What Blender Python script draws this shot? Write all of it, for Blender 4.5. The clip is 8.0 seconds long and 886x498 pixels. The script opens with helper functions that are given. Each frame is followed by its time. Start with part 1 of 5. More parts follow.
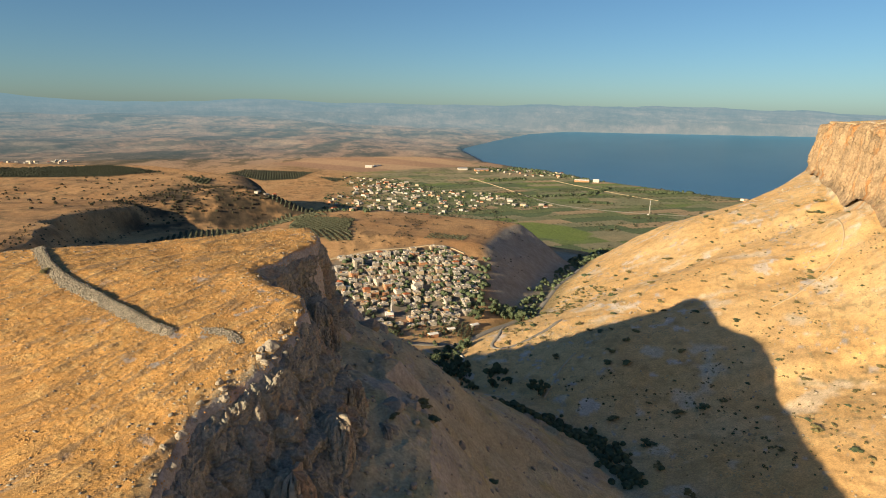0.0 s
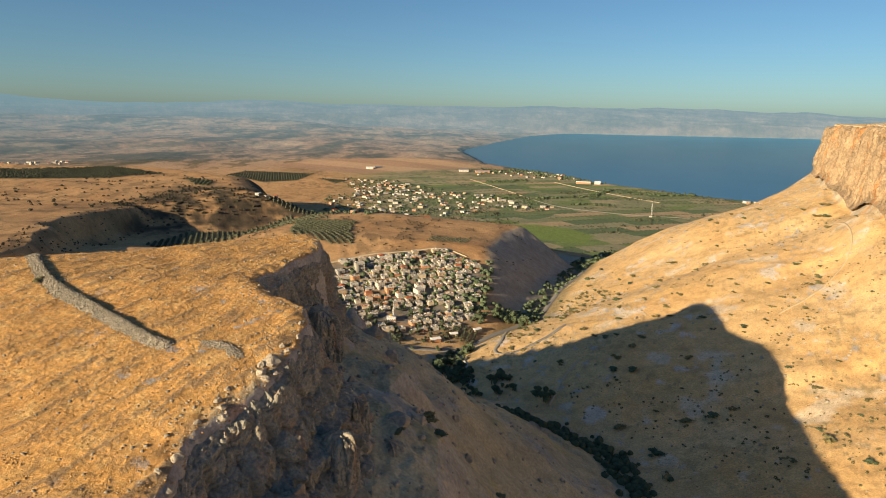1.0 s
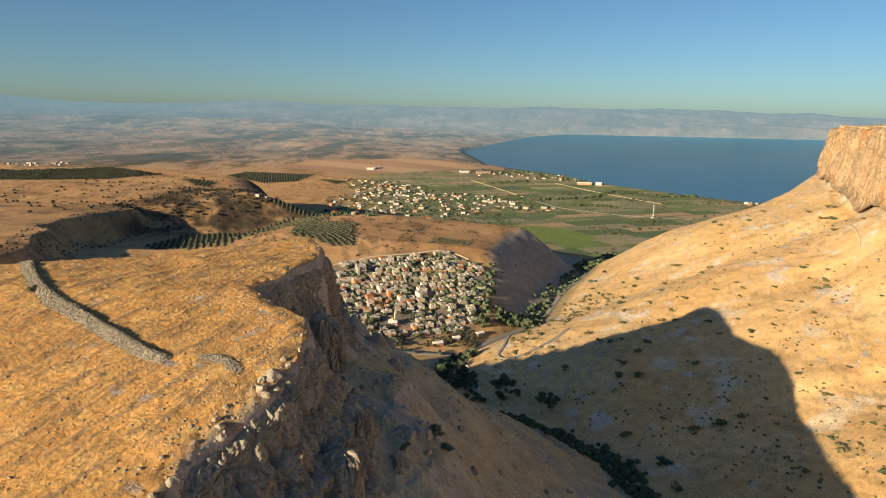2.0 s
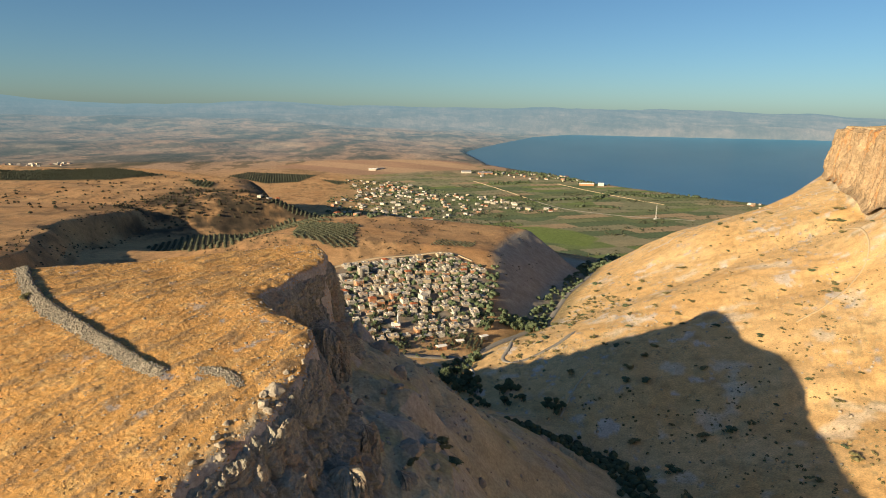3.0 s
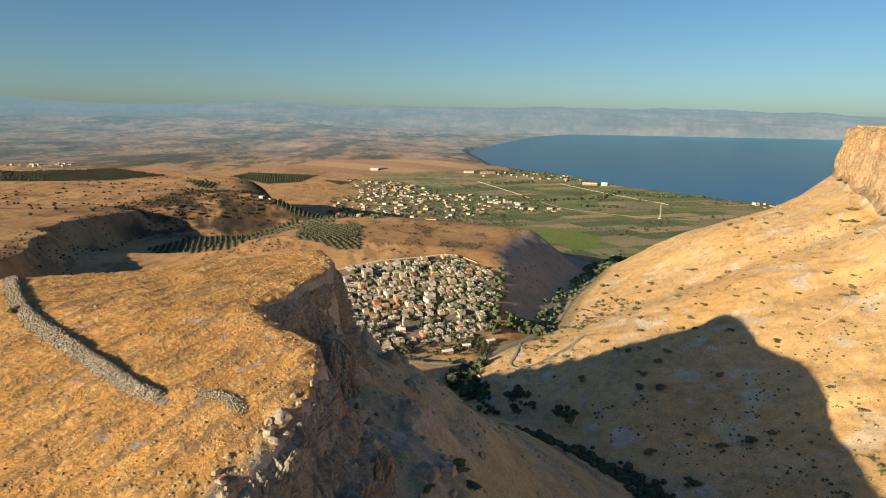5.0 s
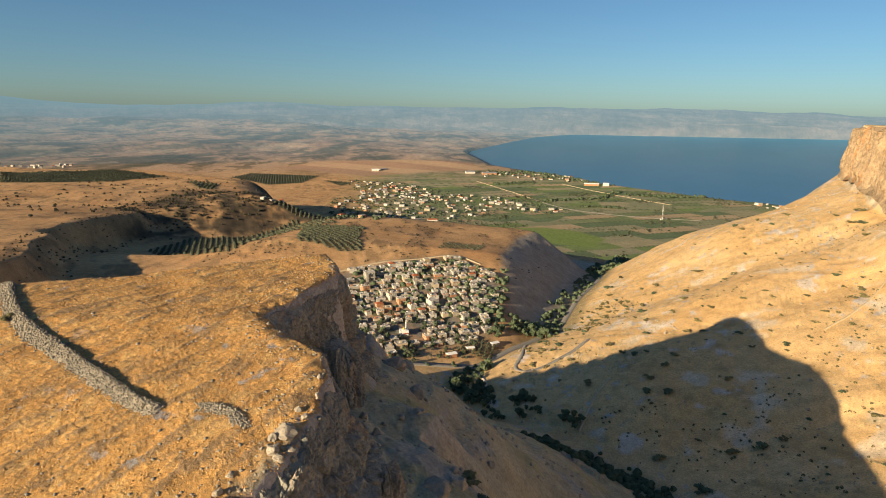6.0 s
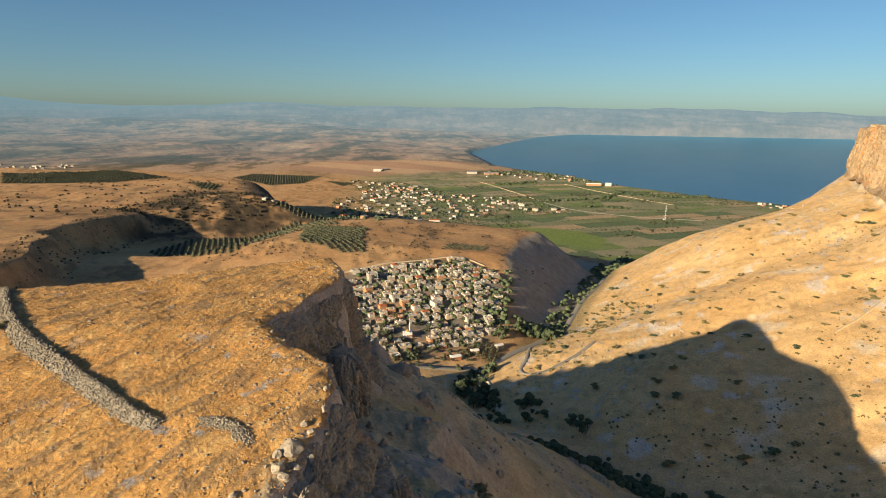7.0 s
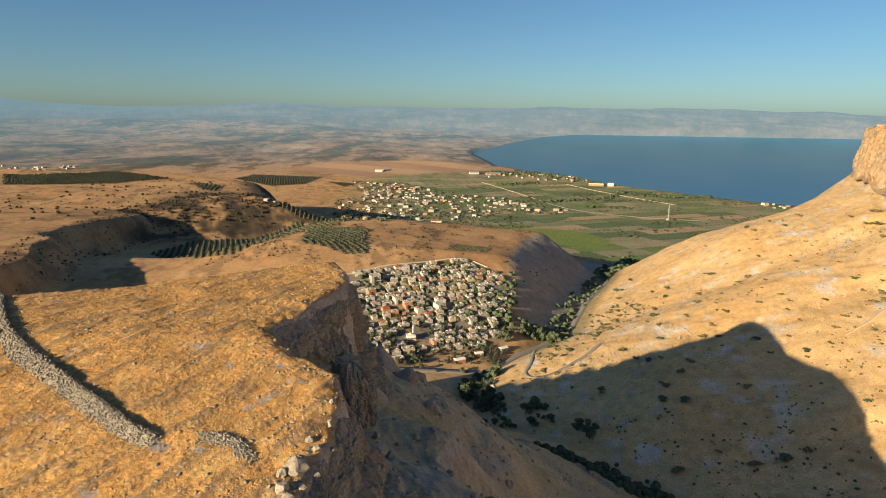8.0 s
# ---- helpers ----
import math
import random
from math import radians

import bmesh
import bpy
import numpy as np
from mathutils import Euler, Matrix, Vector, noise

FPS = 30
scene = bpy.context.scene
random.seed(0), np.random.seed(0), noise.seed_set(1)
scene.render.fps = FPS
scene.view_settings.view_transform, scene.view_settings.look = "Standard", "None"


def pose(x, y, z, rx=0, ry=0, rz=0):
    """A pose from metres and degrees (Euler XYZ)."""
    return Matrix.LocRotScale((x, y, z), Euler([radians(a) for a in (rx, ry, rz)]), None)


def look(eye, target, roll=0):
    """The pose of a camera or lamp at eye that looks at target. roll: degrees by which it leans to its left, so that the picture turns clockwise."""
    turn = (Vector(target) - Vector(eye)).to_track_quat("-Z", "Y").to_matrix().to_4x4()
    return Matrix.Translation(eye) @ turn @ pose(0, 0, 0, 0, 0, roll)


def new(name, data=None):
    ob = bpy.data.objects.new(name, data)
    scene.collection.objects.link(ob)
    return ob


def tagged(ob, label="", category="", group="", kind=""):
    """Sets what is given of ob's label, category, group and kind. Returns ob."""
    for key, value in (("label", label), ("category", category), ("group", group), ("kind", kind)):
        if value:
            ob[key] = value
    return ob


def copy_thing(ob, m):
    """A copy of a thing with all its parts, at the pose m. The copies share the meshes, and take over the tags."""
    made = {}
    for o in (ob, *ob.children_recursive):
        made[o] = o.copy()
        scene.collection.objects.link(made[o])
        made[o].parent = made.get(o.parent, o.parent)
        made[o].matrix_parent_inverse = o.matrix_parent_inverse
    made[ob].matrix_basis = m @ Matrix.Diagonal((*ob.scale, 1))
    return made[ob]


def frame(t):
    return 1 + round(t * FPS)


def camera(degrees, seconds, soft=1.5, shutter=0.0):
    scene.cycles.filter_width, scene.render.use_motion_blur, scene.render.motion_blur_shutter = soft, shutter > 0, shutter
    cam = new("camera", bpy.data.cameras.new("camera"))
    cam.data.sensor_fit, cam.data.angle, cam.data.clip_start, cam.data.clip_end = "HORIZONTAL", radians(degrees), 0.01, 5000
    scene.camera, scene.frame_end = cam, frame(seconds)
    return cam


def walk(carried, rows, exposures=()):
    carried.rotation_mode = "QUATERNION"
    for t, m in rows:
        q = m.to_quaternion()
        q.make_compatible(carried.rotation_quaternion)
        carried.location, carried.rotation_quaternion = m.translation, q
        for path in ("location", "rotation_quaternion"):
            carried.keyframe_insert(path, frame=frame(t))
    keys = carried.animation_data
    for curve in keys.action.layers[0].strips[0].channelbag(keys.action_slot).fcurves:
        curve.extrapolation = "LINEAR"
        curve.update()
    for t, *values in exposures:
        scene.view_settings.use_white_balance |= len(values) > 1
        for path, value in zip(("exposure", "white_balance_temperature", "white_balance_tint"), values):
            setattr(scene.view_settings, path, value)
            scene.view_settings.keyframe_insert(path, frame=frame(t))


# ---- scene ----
cam = camera(71.4, 8.0, soft=1.0)
PATH = [
    (0, (0.000, 0.000, 400.000), (0.14, 195.18, 356.36), 0.936),
    (0.5, (-1.096, 3.605, 400.372), (-1.06, 198.86, 357.04), 0.936),
    (1, (-2.129, 7.223, 400.796), (-2.19, 202.47, 357.57), 1.036),
    (1.5, (-3.137, 10.793, 401.160), (-3.19, 206.04, 358.03), 1.036),
    (3, (-6.200, 21.106, 401.877), (-6.86, 216.40, 358.96), 1.036),
    (3.5, (-7.268, 24.530, 401.901), (-8.03, 219.92, 358.89), 1.036),
    (4, (-8.347, 27.789, 401.874), (-9.32, 223.16, 358.77), 0.936),
    (4.5, (-9.483, 30.817, 401.873), (-10.54, 226.08, 358.77), 0.936),
    (6, (-13.072, 40.380, 401.569), (-14.53, 235.71, 358.67), 0.836),
    (6.5, (-14.223, 43.520, 401.532), (-15.98, 238.83, 358.64), 0.836),
    (7, (-15.375, 46.576, 401.468), (-17.34, 241.97, 358.58), 0.736),
    (7.5, (-16.449, 49.670, 401.423), (-18.61, 244.95, 358.54), 0.636),
    (8, (-17.479, 52.635, 401.412), (-19.94, 247.98, 358.64), 0.636),
]
walk(cam, [(t, look(eye, target, roll)) for t, eye, target, roll in PATH], exposures=[(0.0, 0.94), (8.0, 0.94)])

# ---- light: low evening sun from behind and to the west, clear sky ----
SUN_DIR = Vector((0.743, 0.669, 0.0)) * math.cos(radians(15.5)) + Vector((0, 0, -math.sin(radians(15.5))))
world = bpy.data.worlds.new("evening_sky")
scene.world = world
world.use_nodes = True
wn = world.node_tree.nodes
sky = wn.new("ShaderNodeTexSky")
sky.sky_type, sky.sun_disc = "NISHITA", False
sky.sun_elevation, sky.sun_rotation = radians(15.5), math.atan2(-SUN_DIR.x, -SUN_DIR.y)
sky.altitude, sky.air_density, sky.dust_density, sky.ozone_density = 1200.0, 1.0, 1.3, 3.8
wn["Background"].inputs["Strength"].default_value = 0.052
tint = wn.new("ShaderNodeMix")
tint.data_type, tint.blend_type = "RGBA", "MULTIPLY"
tint.inputs[0].default_value, tint.inputs[7].default_value = 1.0, (0.82, 0.955, 0.965, 1.0)
world.node_tree.links.new(sky.outputs["Color"], tint.inputs[6])
world.node_tree.links.new(tint.outputs[2], wn["Background"].inputs["Color"])
sun_data = bpy.data.lights.new("sun", "SUN")
sun_data.energy, sun_data.angle, sun_data.color = 5.0, radians(0.5), (1.0, 0.775, 0.49)
sun = new("sun", sun_data)
sun.matrix_world = look((-600, -400, 700), Vector((-600, -400, 700)) + SUN_DIR)

# ---- noise ----
RNG = np.random.default_rng(7)
GRADS = RNG.random((256, 256)).astype(np.float32)


def vnoise(x, y):
    """Smooth value noise on a unit lattice, 0 to 1."""
    xi, yi = np.floor(x).astype(np.int64), np.floor(y).astype(np.int64)
    u, v = x - xi, y - yi
    u, v = u * u * (3 - 2 * u), v * v * (3 - 2 * v)
    a, b = GRADS[xi & 255, yi & 255], GRADS[(xi + 1) & 255, yi & 255]
    c, d = GRADS[xi & 255, (yi + 1) & 255], GRADS[(xi + 1) & 255, (yi + 1) & 255]
    return (a * (1 - u) + b * u) * (1 - v) + (c * (1 - u) + d * u) * v


def fbm(x, y, size, octaves=4, gain=0.5, seed=0):
    """Noise of several octaves, about -1 to 1, the largest bumps of the given size in metres."""
    total, amp, norm, f = 0.0, 1.0, 0.0, 1.0 / size
    for i in range(octaves):
        a = 0.6 * i + seed
        total = total + amp * (2 * vnoise((x * math.cos(a) - y * math.sin(a)) * f + 17.3 * i + seed * 5.1, (x * math.sin(a) + y * math.cos(a)) * f + 9.7 * i + seed * 3.7) - 1)
        norm, amp, f = norm + amp, amp * gain, f * 2.03
    return total / norm


def step(a, b, x):
    t = np.clip((x - a) / (b - a), 0, 1)
    return t * t * (3 - 2 * t)


def smax(a, b, k):
    h = np.clip(0.5 + 0.5 * (a - b) / k, 0, 1)
    return b * (1 - h) + a * h + k * h * (1 - h)


def smin(a, b, k):
    return -smax(-a, -b, k)


def inside_distance(x, y, poly):
    """Signed distance to a closed polygon: positive outside, negative inside."""
    best = np.full(x.shape, 1e12)
    inside = np.zeros(x.shape, bool)
    n = len(poly)
    for i in range(n):
        (ax, ay), (bx, by) = poly[i], poly[(i + 1) % n]
        ex, ey = bx - ax, by - ay
        h = np.clip(((x - ax) * ex + (y - ay) * ey) / (ex * ex + ey * ey), 0, 1)
        best = np.minimum(best, (x - ax - ex * h) ** 2 + (y - ay - ey * h) ** 2)
        if ay != by:
            cross = ((ay > y) != (by > y)) & (x < ex * (y - ay) / ey + ax)
            inside ^= cross
    return np.sqrt(best) * np.where(inside, -1, 1)


def line_distance(x, y, pts):
    best = np.full(x.shape, 1e12)
    for (ax, ay), (bx, by) in zip(pts, pts[1:]):
        ex, ey = bx - ax, by - ay
        h = np.clip(((x - ax) * ex + (y - ay) * ey) / (ex * ex + ey * ey), 0, 1)
        best = np.minimum(best, (x - ax - ex * h) ** 2 + (y - ay - ey * h) ** 2)
    return np.sqrt(best)


# ---- the lie of the land ----
LAKE_Z = 20.0
RIM = [(-110, -120), (-50, -20), (-46, 50), (-49, 98), (-52, 112), (-52, 125), (-45, 138), (-40, 148), (-35.5, 160), (-34.5, 174), (-40, 187),
       (-53, 195), (-60, 207), (-54, 228), (-46, 246), (-48, 261), (-57, 277), (-72, 279), (-104, 257), (-141, 238), (-160, 231),
       (-230, 205), (-420, 185), (-700, 170), (-700, -300), (-110, -300)]
CRAG = [(290, 150), (398, 527), (440, 640), (470, 722), (500, 800), (538, 880), (552, 925), (600, 960), (760, 1010), (1300, 1100), (1300, 150)]
LAKE = [(188, 6100), (358, 4669), (666, 4178), (904, 3590), (1124, 3268), (1261, 3013), (1425, 2835), (1700, 2500), (2400, 1900), (5200, 500),
        (16000, 500), (11500, 11800), (7217, 12258), (4710, 12650), (2484, 12930), (1555, 11243), (709, 8383), (266, 6693)]
HEATH = [(-345, 1345), (-420, 1290), (-590, 1190), (-1000, 1050), (-2500, 1200), (-2500, 2150), (-900, 2050), (-560, 1800), (-420, 1480)]
AXIS_Y = [-200, 0, 150, 300, 340, 370, 384, 440, 505, 560, 600, 660, 730, 800, 944, 1090, 1300, 1500, 2000]
AXIS_X = [160, 130, 116, 100, 104, 86, 62, 30, 5, 20, 50, 107, 130, 157, 218, 265, 325, 382, 520]
AXIS_Z = [240, 228, 217, 205, 201, 198, 196, 188, 181, 179, 178, 177, 174, 173, 159, 141, 106, 70, 36]


def far_plain(x, y):
    """Plain by the lake and the rolling land far behind it."""
    r, ang = np.hypot(x, y), np.arctan2(x, y)
    z = np.interp(y, [1050, 1300, 1700, 2300, 3200], [100, 62, 48, 38, 26])
    west = step(0.13, -0.12, ang)
    roll = 0.6 + 1.2 * fbm(x, y, 2300, 4, 0.55, 3)
    z = z + west * (step(2700, 6500, r) * 70 * roll + step(6000, 12500, r) * 130 * (0.9 + fbm(x, y, 3800, 3, 0.5, 21)))
    z = z + step(2500, 4500, r) * 9 * (fbm(x, y, 600, 3, 0.5, 5) + 0.3)
    crest = 0.0085 - 0.005 * step(-0.2, -0.5, ang) + 0.006 * fbm(ang * 4000, ang * 0, 900, 3, 0.5, 8) + 0.004 * fbm(x, y * 0.6, 2600, 4, 0.55, 24) + 0.010 * np.exp(-((ang + 0.64) / 0.07) ** 2) + 0.004 * np.exp(-((ang + 0.27) / 0.07) ** 2) - 0.012 * step(0.45, 0.75, ang)
    z = z + step(11500, 22500, r) * np.maximum(400 + 22500 * crest - z, 0)
    z = z + step(12600, 14500, r) * step(0.06, 0.2, ang) * (70 + 80 * fbm(x, y, 1900, 4, 0.6, 11))
    return z


BROKEN_D = [-9, -5, -4, -3, -1.5, 0, 2, 7, 12, 20, 33, 41, 48, 63, 80, 110, 150]
BROKEN_Z = [0, 0.6, 1.8, 6, 11, 16, 22, 29, 33, 36, 43, 52, 60, 84, 99, 121, 144]
SHEER_D = [-8.5, -5.5, -4.5, -3.5, -2.5, -0.5, 3, 8, 20, 33, 41, 48, 63, 80, 110, 150]
SHEER_Z = [0, 0.6, 2.5, 9, 20, 30, 36, 38, 39, 42, 51, 60, 84, 99, 121, 144]
NORTH_D = [-8.5, -5.5, -4.5, -3.5, -2.5, -0.5, 3, 8, 20, 45, 80, 110, 150]
NORTH_Z = [0, 0.6, 2.5, 9, 20, 30, 37, 43, 50, 69, 101, 123, 146]
SPUR = [(-78, 462), (-62, 484), (-48, 498), (-33, 508)]
SCARP = [(-430, 500), (-464, 656), (-560, 868), (-588, 991), (-590, 1150), (-640, 1230), (-1000, 1300), (-2300, 1300), (-2300, 0), (-700, 200)]


def rim_wave(x, y):
    """How far the broken edge of the table-top wanders off its line."""
    return 4.5 * fbm(x, y, 26, 3, 0.5, 12)


def land(x, y):
    """Height of the ground at its true place."""
    ax, az = np.interp(y, AXIS_Y, AXIS_X), np.interp(y, AXIS_Y, AXIS_Z)
    u = x - ax
    k = np.interp(y, [300, 530, 700, 900, 1000], [0.265, 0.27, 0.415, 0.48, 0.54])
    bumps = 6 * fbm(x, y, 110, 4, 0.5, 1) * step(20, 90, np.abs(u)) * step(2500, 1200, y)
    crest_y = np.interp(x, [150, 260, 320, 370, 430, 540, 640], [1110, 1020, 950, 885, 868, 908, 955])
    over = np.maximum(y - crest_y, 0)
    right = az + k * np.maximum(u, 0) - 0.46 * np.sqrt(over ** 2 + 400) + 9.2 + bumps
    right = right + 15 * np.exp(-(((x - 325) / 75) ** 2 + ((y - 880) / 110) ** 2))
    right = smax(right, np.maximum(far_plain(x, y), az - 0.25 * np.maximum(u - 25, 0) - 0.5 * np.maximum(y - 1400, 0)), 6)
    # the crag over the slope, with an apron of debris at its foot
    dc = inside_distance(x, y, CRAG)
    right = right + 25 * step(690, 570, y) * step(75, 6, dc)
    top = 394 + 0.04 * np.maximum(-dc, 0) + 5 * fbm(x, y, 60, 3, 0.5, 2)
    wob = 9 * fbm(x, y, 46, 4, 0.6, 4)
    face = np.interp(dc + wob, [-8, -3, 0, 4, 9, 20], [1.0, 0.93, 0.62, 0.34, 0.12, 0.0])
    right = np.where(dc < 40, right + np.maximum(top - right, 0) * face, right)
    # village bench and the land west of the road
    bench = 180 + 0.19 * (np.clip(y, 480, 830) - 570) - 0.06 * np.clip(x + 50, -250, 300)
    bench = np.where(y < 480, 163 + 0.10 * (480 - y), bench)
    back = np.interp(y, [830, 1050, 1300, 1500, 1700, 2100, 2500], [0, -6, -45, -75, -110, -165, -190])
    gentle = np.interp(y, [830, 1100, 1500, 2000, 2500], [0, -25, -72, -140, -190])
    back = back + (gentle - back) * step(-100, -260, x)
    hollow = -48 * step(-200, -400, x) * step(620, 950, y)
    left = bench + back + hollow + 5 * fbm(x, y, 150, 4, 0.5, 9)
    # shaded scarp west of the hollow
    dw = inside_distance(x, y, SCARP) + 30 * fbm(x, y, 110, 4, 0.55, 23)
    brow = np.interp(y, [500, 656, 868, 991, 1150, 1300], [258, 250, 236, 228, 218, 208]) + 4 * fbm(x, y, 120, 4, 0.5, 25)
    left = left + np.maximum(brow - left, 0) * np.interp(dw, [-24, -6, 4, 14, 28], [1, 0.95, 0.6, 0.2, 0])
    dh = inside_distance(x, y, HEATH) + 22 * fbm(x, y, 120, 4, 0.55, 6)
    heath = 212 + 7 * fbm(x, y, 180, 4, 0.5, 10) + 10 * np.exp(-(((x + 470) / 90) ** 2 + ((y - 1400) / 80) ** 2))
    left = left + np.maximum(heath - left, 0) * np.interp(dh, [-70, -20, 10, 45, 110, 180], [1, 0.93, 0.75, 0.45, 0.1, 0])
    left = left - 0.5 * np.maximum(y - 1125 + 0.6 * x, 0) * step(-600, 40, x)
    edge = x - np.interp(y, [600, 830, 986, 1100, 1250], [52, 58, 100, 165, 240]) + 7 * fbm(x, y, 60, 4, 0.55, 22)
    left = left - 0.27 * (edge + np.sqrt(edge ** 2 + 130)) + 2
    left = smax(left, az + 0.14 * np.clip(-u - 9, 0, 120) - 1.0 * np.maximum(-u - 140, 0) - 0.9 * np.maximum(y - 1330, 0), 6)
    left = smin(left, az + (0.46 + 0.65 * step(660, 740, y)) * np.maximum(-u - 9, 0), 5)
    left = smax(left, far_plain(x, y), 12)
    blend = step(-12, 12, u)
    z = left * (1 - blend) + right * blend
    # the near table-top hill with its cliff
    dr = inside_distance(x, y, RIM)
    ledge = dr + rim_wave(x, y)
    table = np.interp(y, [-200, 40, 105, 127, 155, 200, 280], [300, 322, 328, 333, 339.5, 346, 348]) + 0.9 * fbm(x, y, 22, 4, 0.55, 14)
    table = table - 0.12 * np.maximum(-200 - x, 0)
    table = table + 1.5 * step(-14, -2, dr) * fbm(x, y, 9, 3, 0.6, 15)
    drop = np.interp(ledge, BROKEN_D, BROKEN_Z)
    drop = drop + (np.interp(ledge, SHEER_D, SHEER_Z) - drop) * step(190, 222, y)
    drop = drop + (np.interp(ledge, NORTH_D, NORTH_Z) - drop) * step(226, 250, y)
    drop = np.where(dr > 150, 144 + 0.5 * (dr - 150), drop)
    gully = 6 * fbm(x, y, 45, 3, 0.5, 16) * step(14, 40, dr)
    hill = table - drop + gully
    # rocky spur at the foot of the hill by the village, and a stump of rock below the prow
    ds = line_distance(x, y, SPUR)
    spur = np.interp(x, [-80, -48, -40, -33, -28], [216, 209, 200, 190, 180]) - np.interp(ds, [0, 5, 10, 15, 40, 400], [0, 2, 12, 26, 60, 600]) + 4 * fbm(x, y, 14, 4, 0.6, 19)
    stump = 308 - 1.55 * np.hypot(x + 46, (y - 297) * 0.9) + 7 * fbm(x, y, 15, 4, 0.6, 26)
    hill = smax(hill, stump, 2)
    z = smax(smax(hill, spur, 3), z, 6)
    far = step(2500, 3100, np.hypot(x, y))
    z = z * (1 - far) + far_plain(x, y) * far
    # bed of the lake
    dl = inside_distance(x, y, LAKE)
    z = np.where(dl < 60, np.minimum(z, LAKE_Z - 4 + 0.1 * np.maximum(dl, -30)), z)
    return z


CENTRE = np.array((0.0, 27.0, 400.0))


def draw_in(x, y, z):
    """The far land drawn in towards the middle, along the line of sight, so that the whole horizon lies within the camera's reach."""
    dx, dy, dz = x - CENTRE[0], y - CENTRE[1], z - CENTRE[2]
    r = np.maximum(np.hypot(dx, dy), 1e-6)
    s = np.where(r > 1600, (1600 + 3000 * (1 - np.exp(-(r - 1600) / 3000))) / r, 1.0)
    return CENTRE[0] + dx * s, CENTRE[1] + dy * s, CENTRE[2] + dz * s, s


def ground_at(x, y):
    """Place on the drawn-in ground over a true place in plan, and the scale there."""
    xa, ya = np.array([float(x)]), np.array([float(y)])
    px, py, pz, s = draw_in(xa, ya, land(xa, ya))
    return float(px[0]), float(py[0]), float(pz[0]), float(s[0])


# ---- materials ----
def nodes_of(name):
    m = bpy.data.materials.new(name)
    m.use_nodes = True
    t = m.node_tree
    return m, t, t.nodes["Principled BSDF"]


def noise_node(t, size, detail=4.0, rough=0.6, coord=None):
    """Noise whose bumps are about the given size in metres; returns its factor."""
    n = t.nodes.new("ShaderNodeTexNoise")
    n.inputs["Scale"].default_value, n.inputs["Detail"].default_value, n.inputs["Roughness"].default_value = 1.0 / size, detail, rough
    if coord is None:
        coord = t.nodes.new("ShaderNodeNewGeometry").outputs["Position"]
    t.links.new(coord, n.inputs["Vector"])
    return n.outputs["Fac"]


def mix_node(t, fac, a, b, how="MIX"):
    m = t.nodes.new("ShaderNodeMix")
    m.data_type, m.blend_type = "RGBA", how
    for socket, value in ((m.inputs[0], fac), (m.inputs[6], a), (m.inputs[7], b)):
        if isinstance(value, (int, float)):
            socket.default_value = value
        elif isinstance(value, tuple):
            socket.default_value = (*value, 1.0)
        else:
            t.links.new(value, socket)
    return m.outputs[2]


def ramp_node(t, fac, a, b, lo=0.3, hi=0.7):
    r = t.nodes.new("ShaderNodeValToRGB")
    r.color_ramp.elements[0].position, r.color_ramp.elements[0].color = lo, (*a, 1)
    r.color_ramp.elements[1].position, r.color_ramp.elements[1].color = hi, (*b, 1)
    t.links.new(fac, r.inputs["Fac"])
    return r.outputs["Color"]


def bump_node(t, b, height, strength, distance):
    n = t.nodes.new("ShaderNodeBump")
    n.inputs["Strength"].default_value, n.inputs["Distance"].default_value = strength, distance
    t.links.new(height, n.inputs["Height"])
    t.links.new(n.outputs["Normal"], b.inputs["Normal"])


def surface(name, c1, c2, size=1.0, rough=0.85, grain=0.2, bump=0.3, dist=0.05, vary=0.0, metal=0.0):
    """A surface of two mingled tones with finer grain over it; vary: how far the tone differs from one piece to the next."""
    m, t, b = nodes_of(name)
    col = ramp_node(t, noise_node(t, size), c1, c2)
    fine = ramp_node(t, noise_node(t, size * 0.17, 5.0, 0.7), (1 - grain,) * 3, (1 + grain,) * 3, 0.25, 0.75)
    col = mix_node(t, 1.0, col, fine, "MULTIPLY")
    if vary:
        info = t.nodes.new("ShaderNodeObjectInfo")
        col = mix_node(t, 1.0, col, ramp_node(t, info.outputs["Random"], (1 - vary,) * 3, (1 + vary * 0.6, 1 + vary * 0.5, 1 + vary * 0.35), 0.0, 1.0), "MULTIPLY")
    t.links.new(col, b.inputs["Base Color"])
    b.inputs["Roughness"].default_value, b.inputs["Metallic"].default_value = rough, metal
    b.inputs["Specular IOR Level"].default_value = 0.25
    bump_node(t, b, noise_node(t, size * 0.3, 5.0, 0.7), bump, dist)
    return m


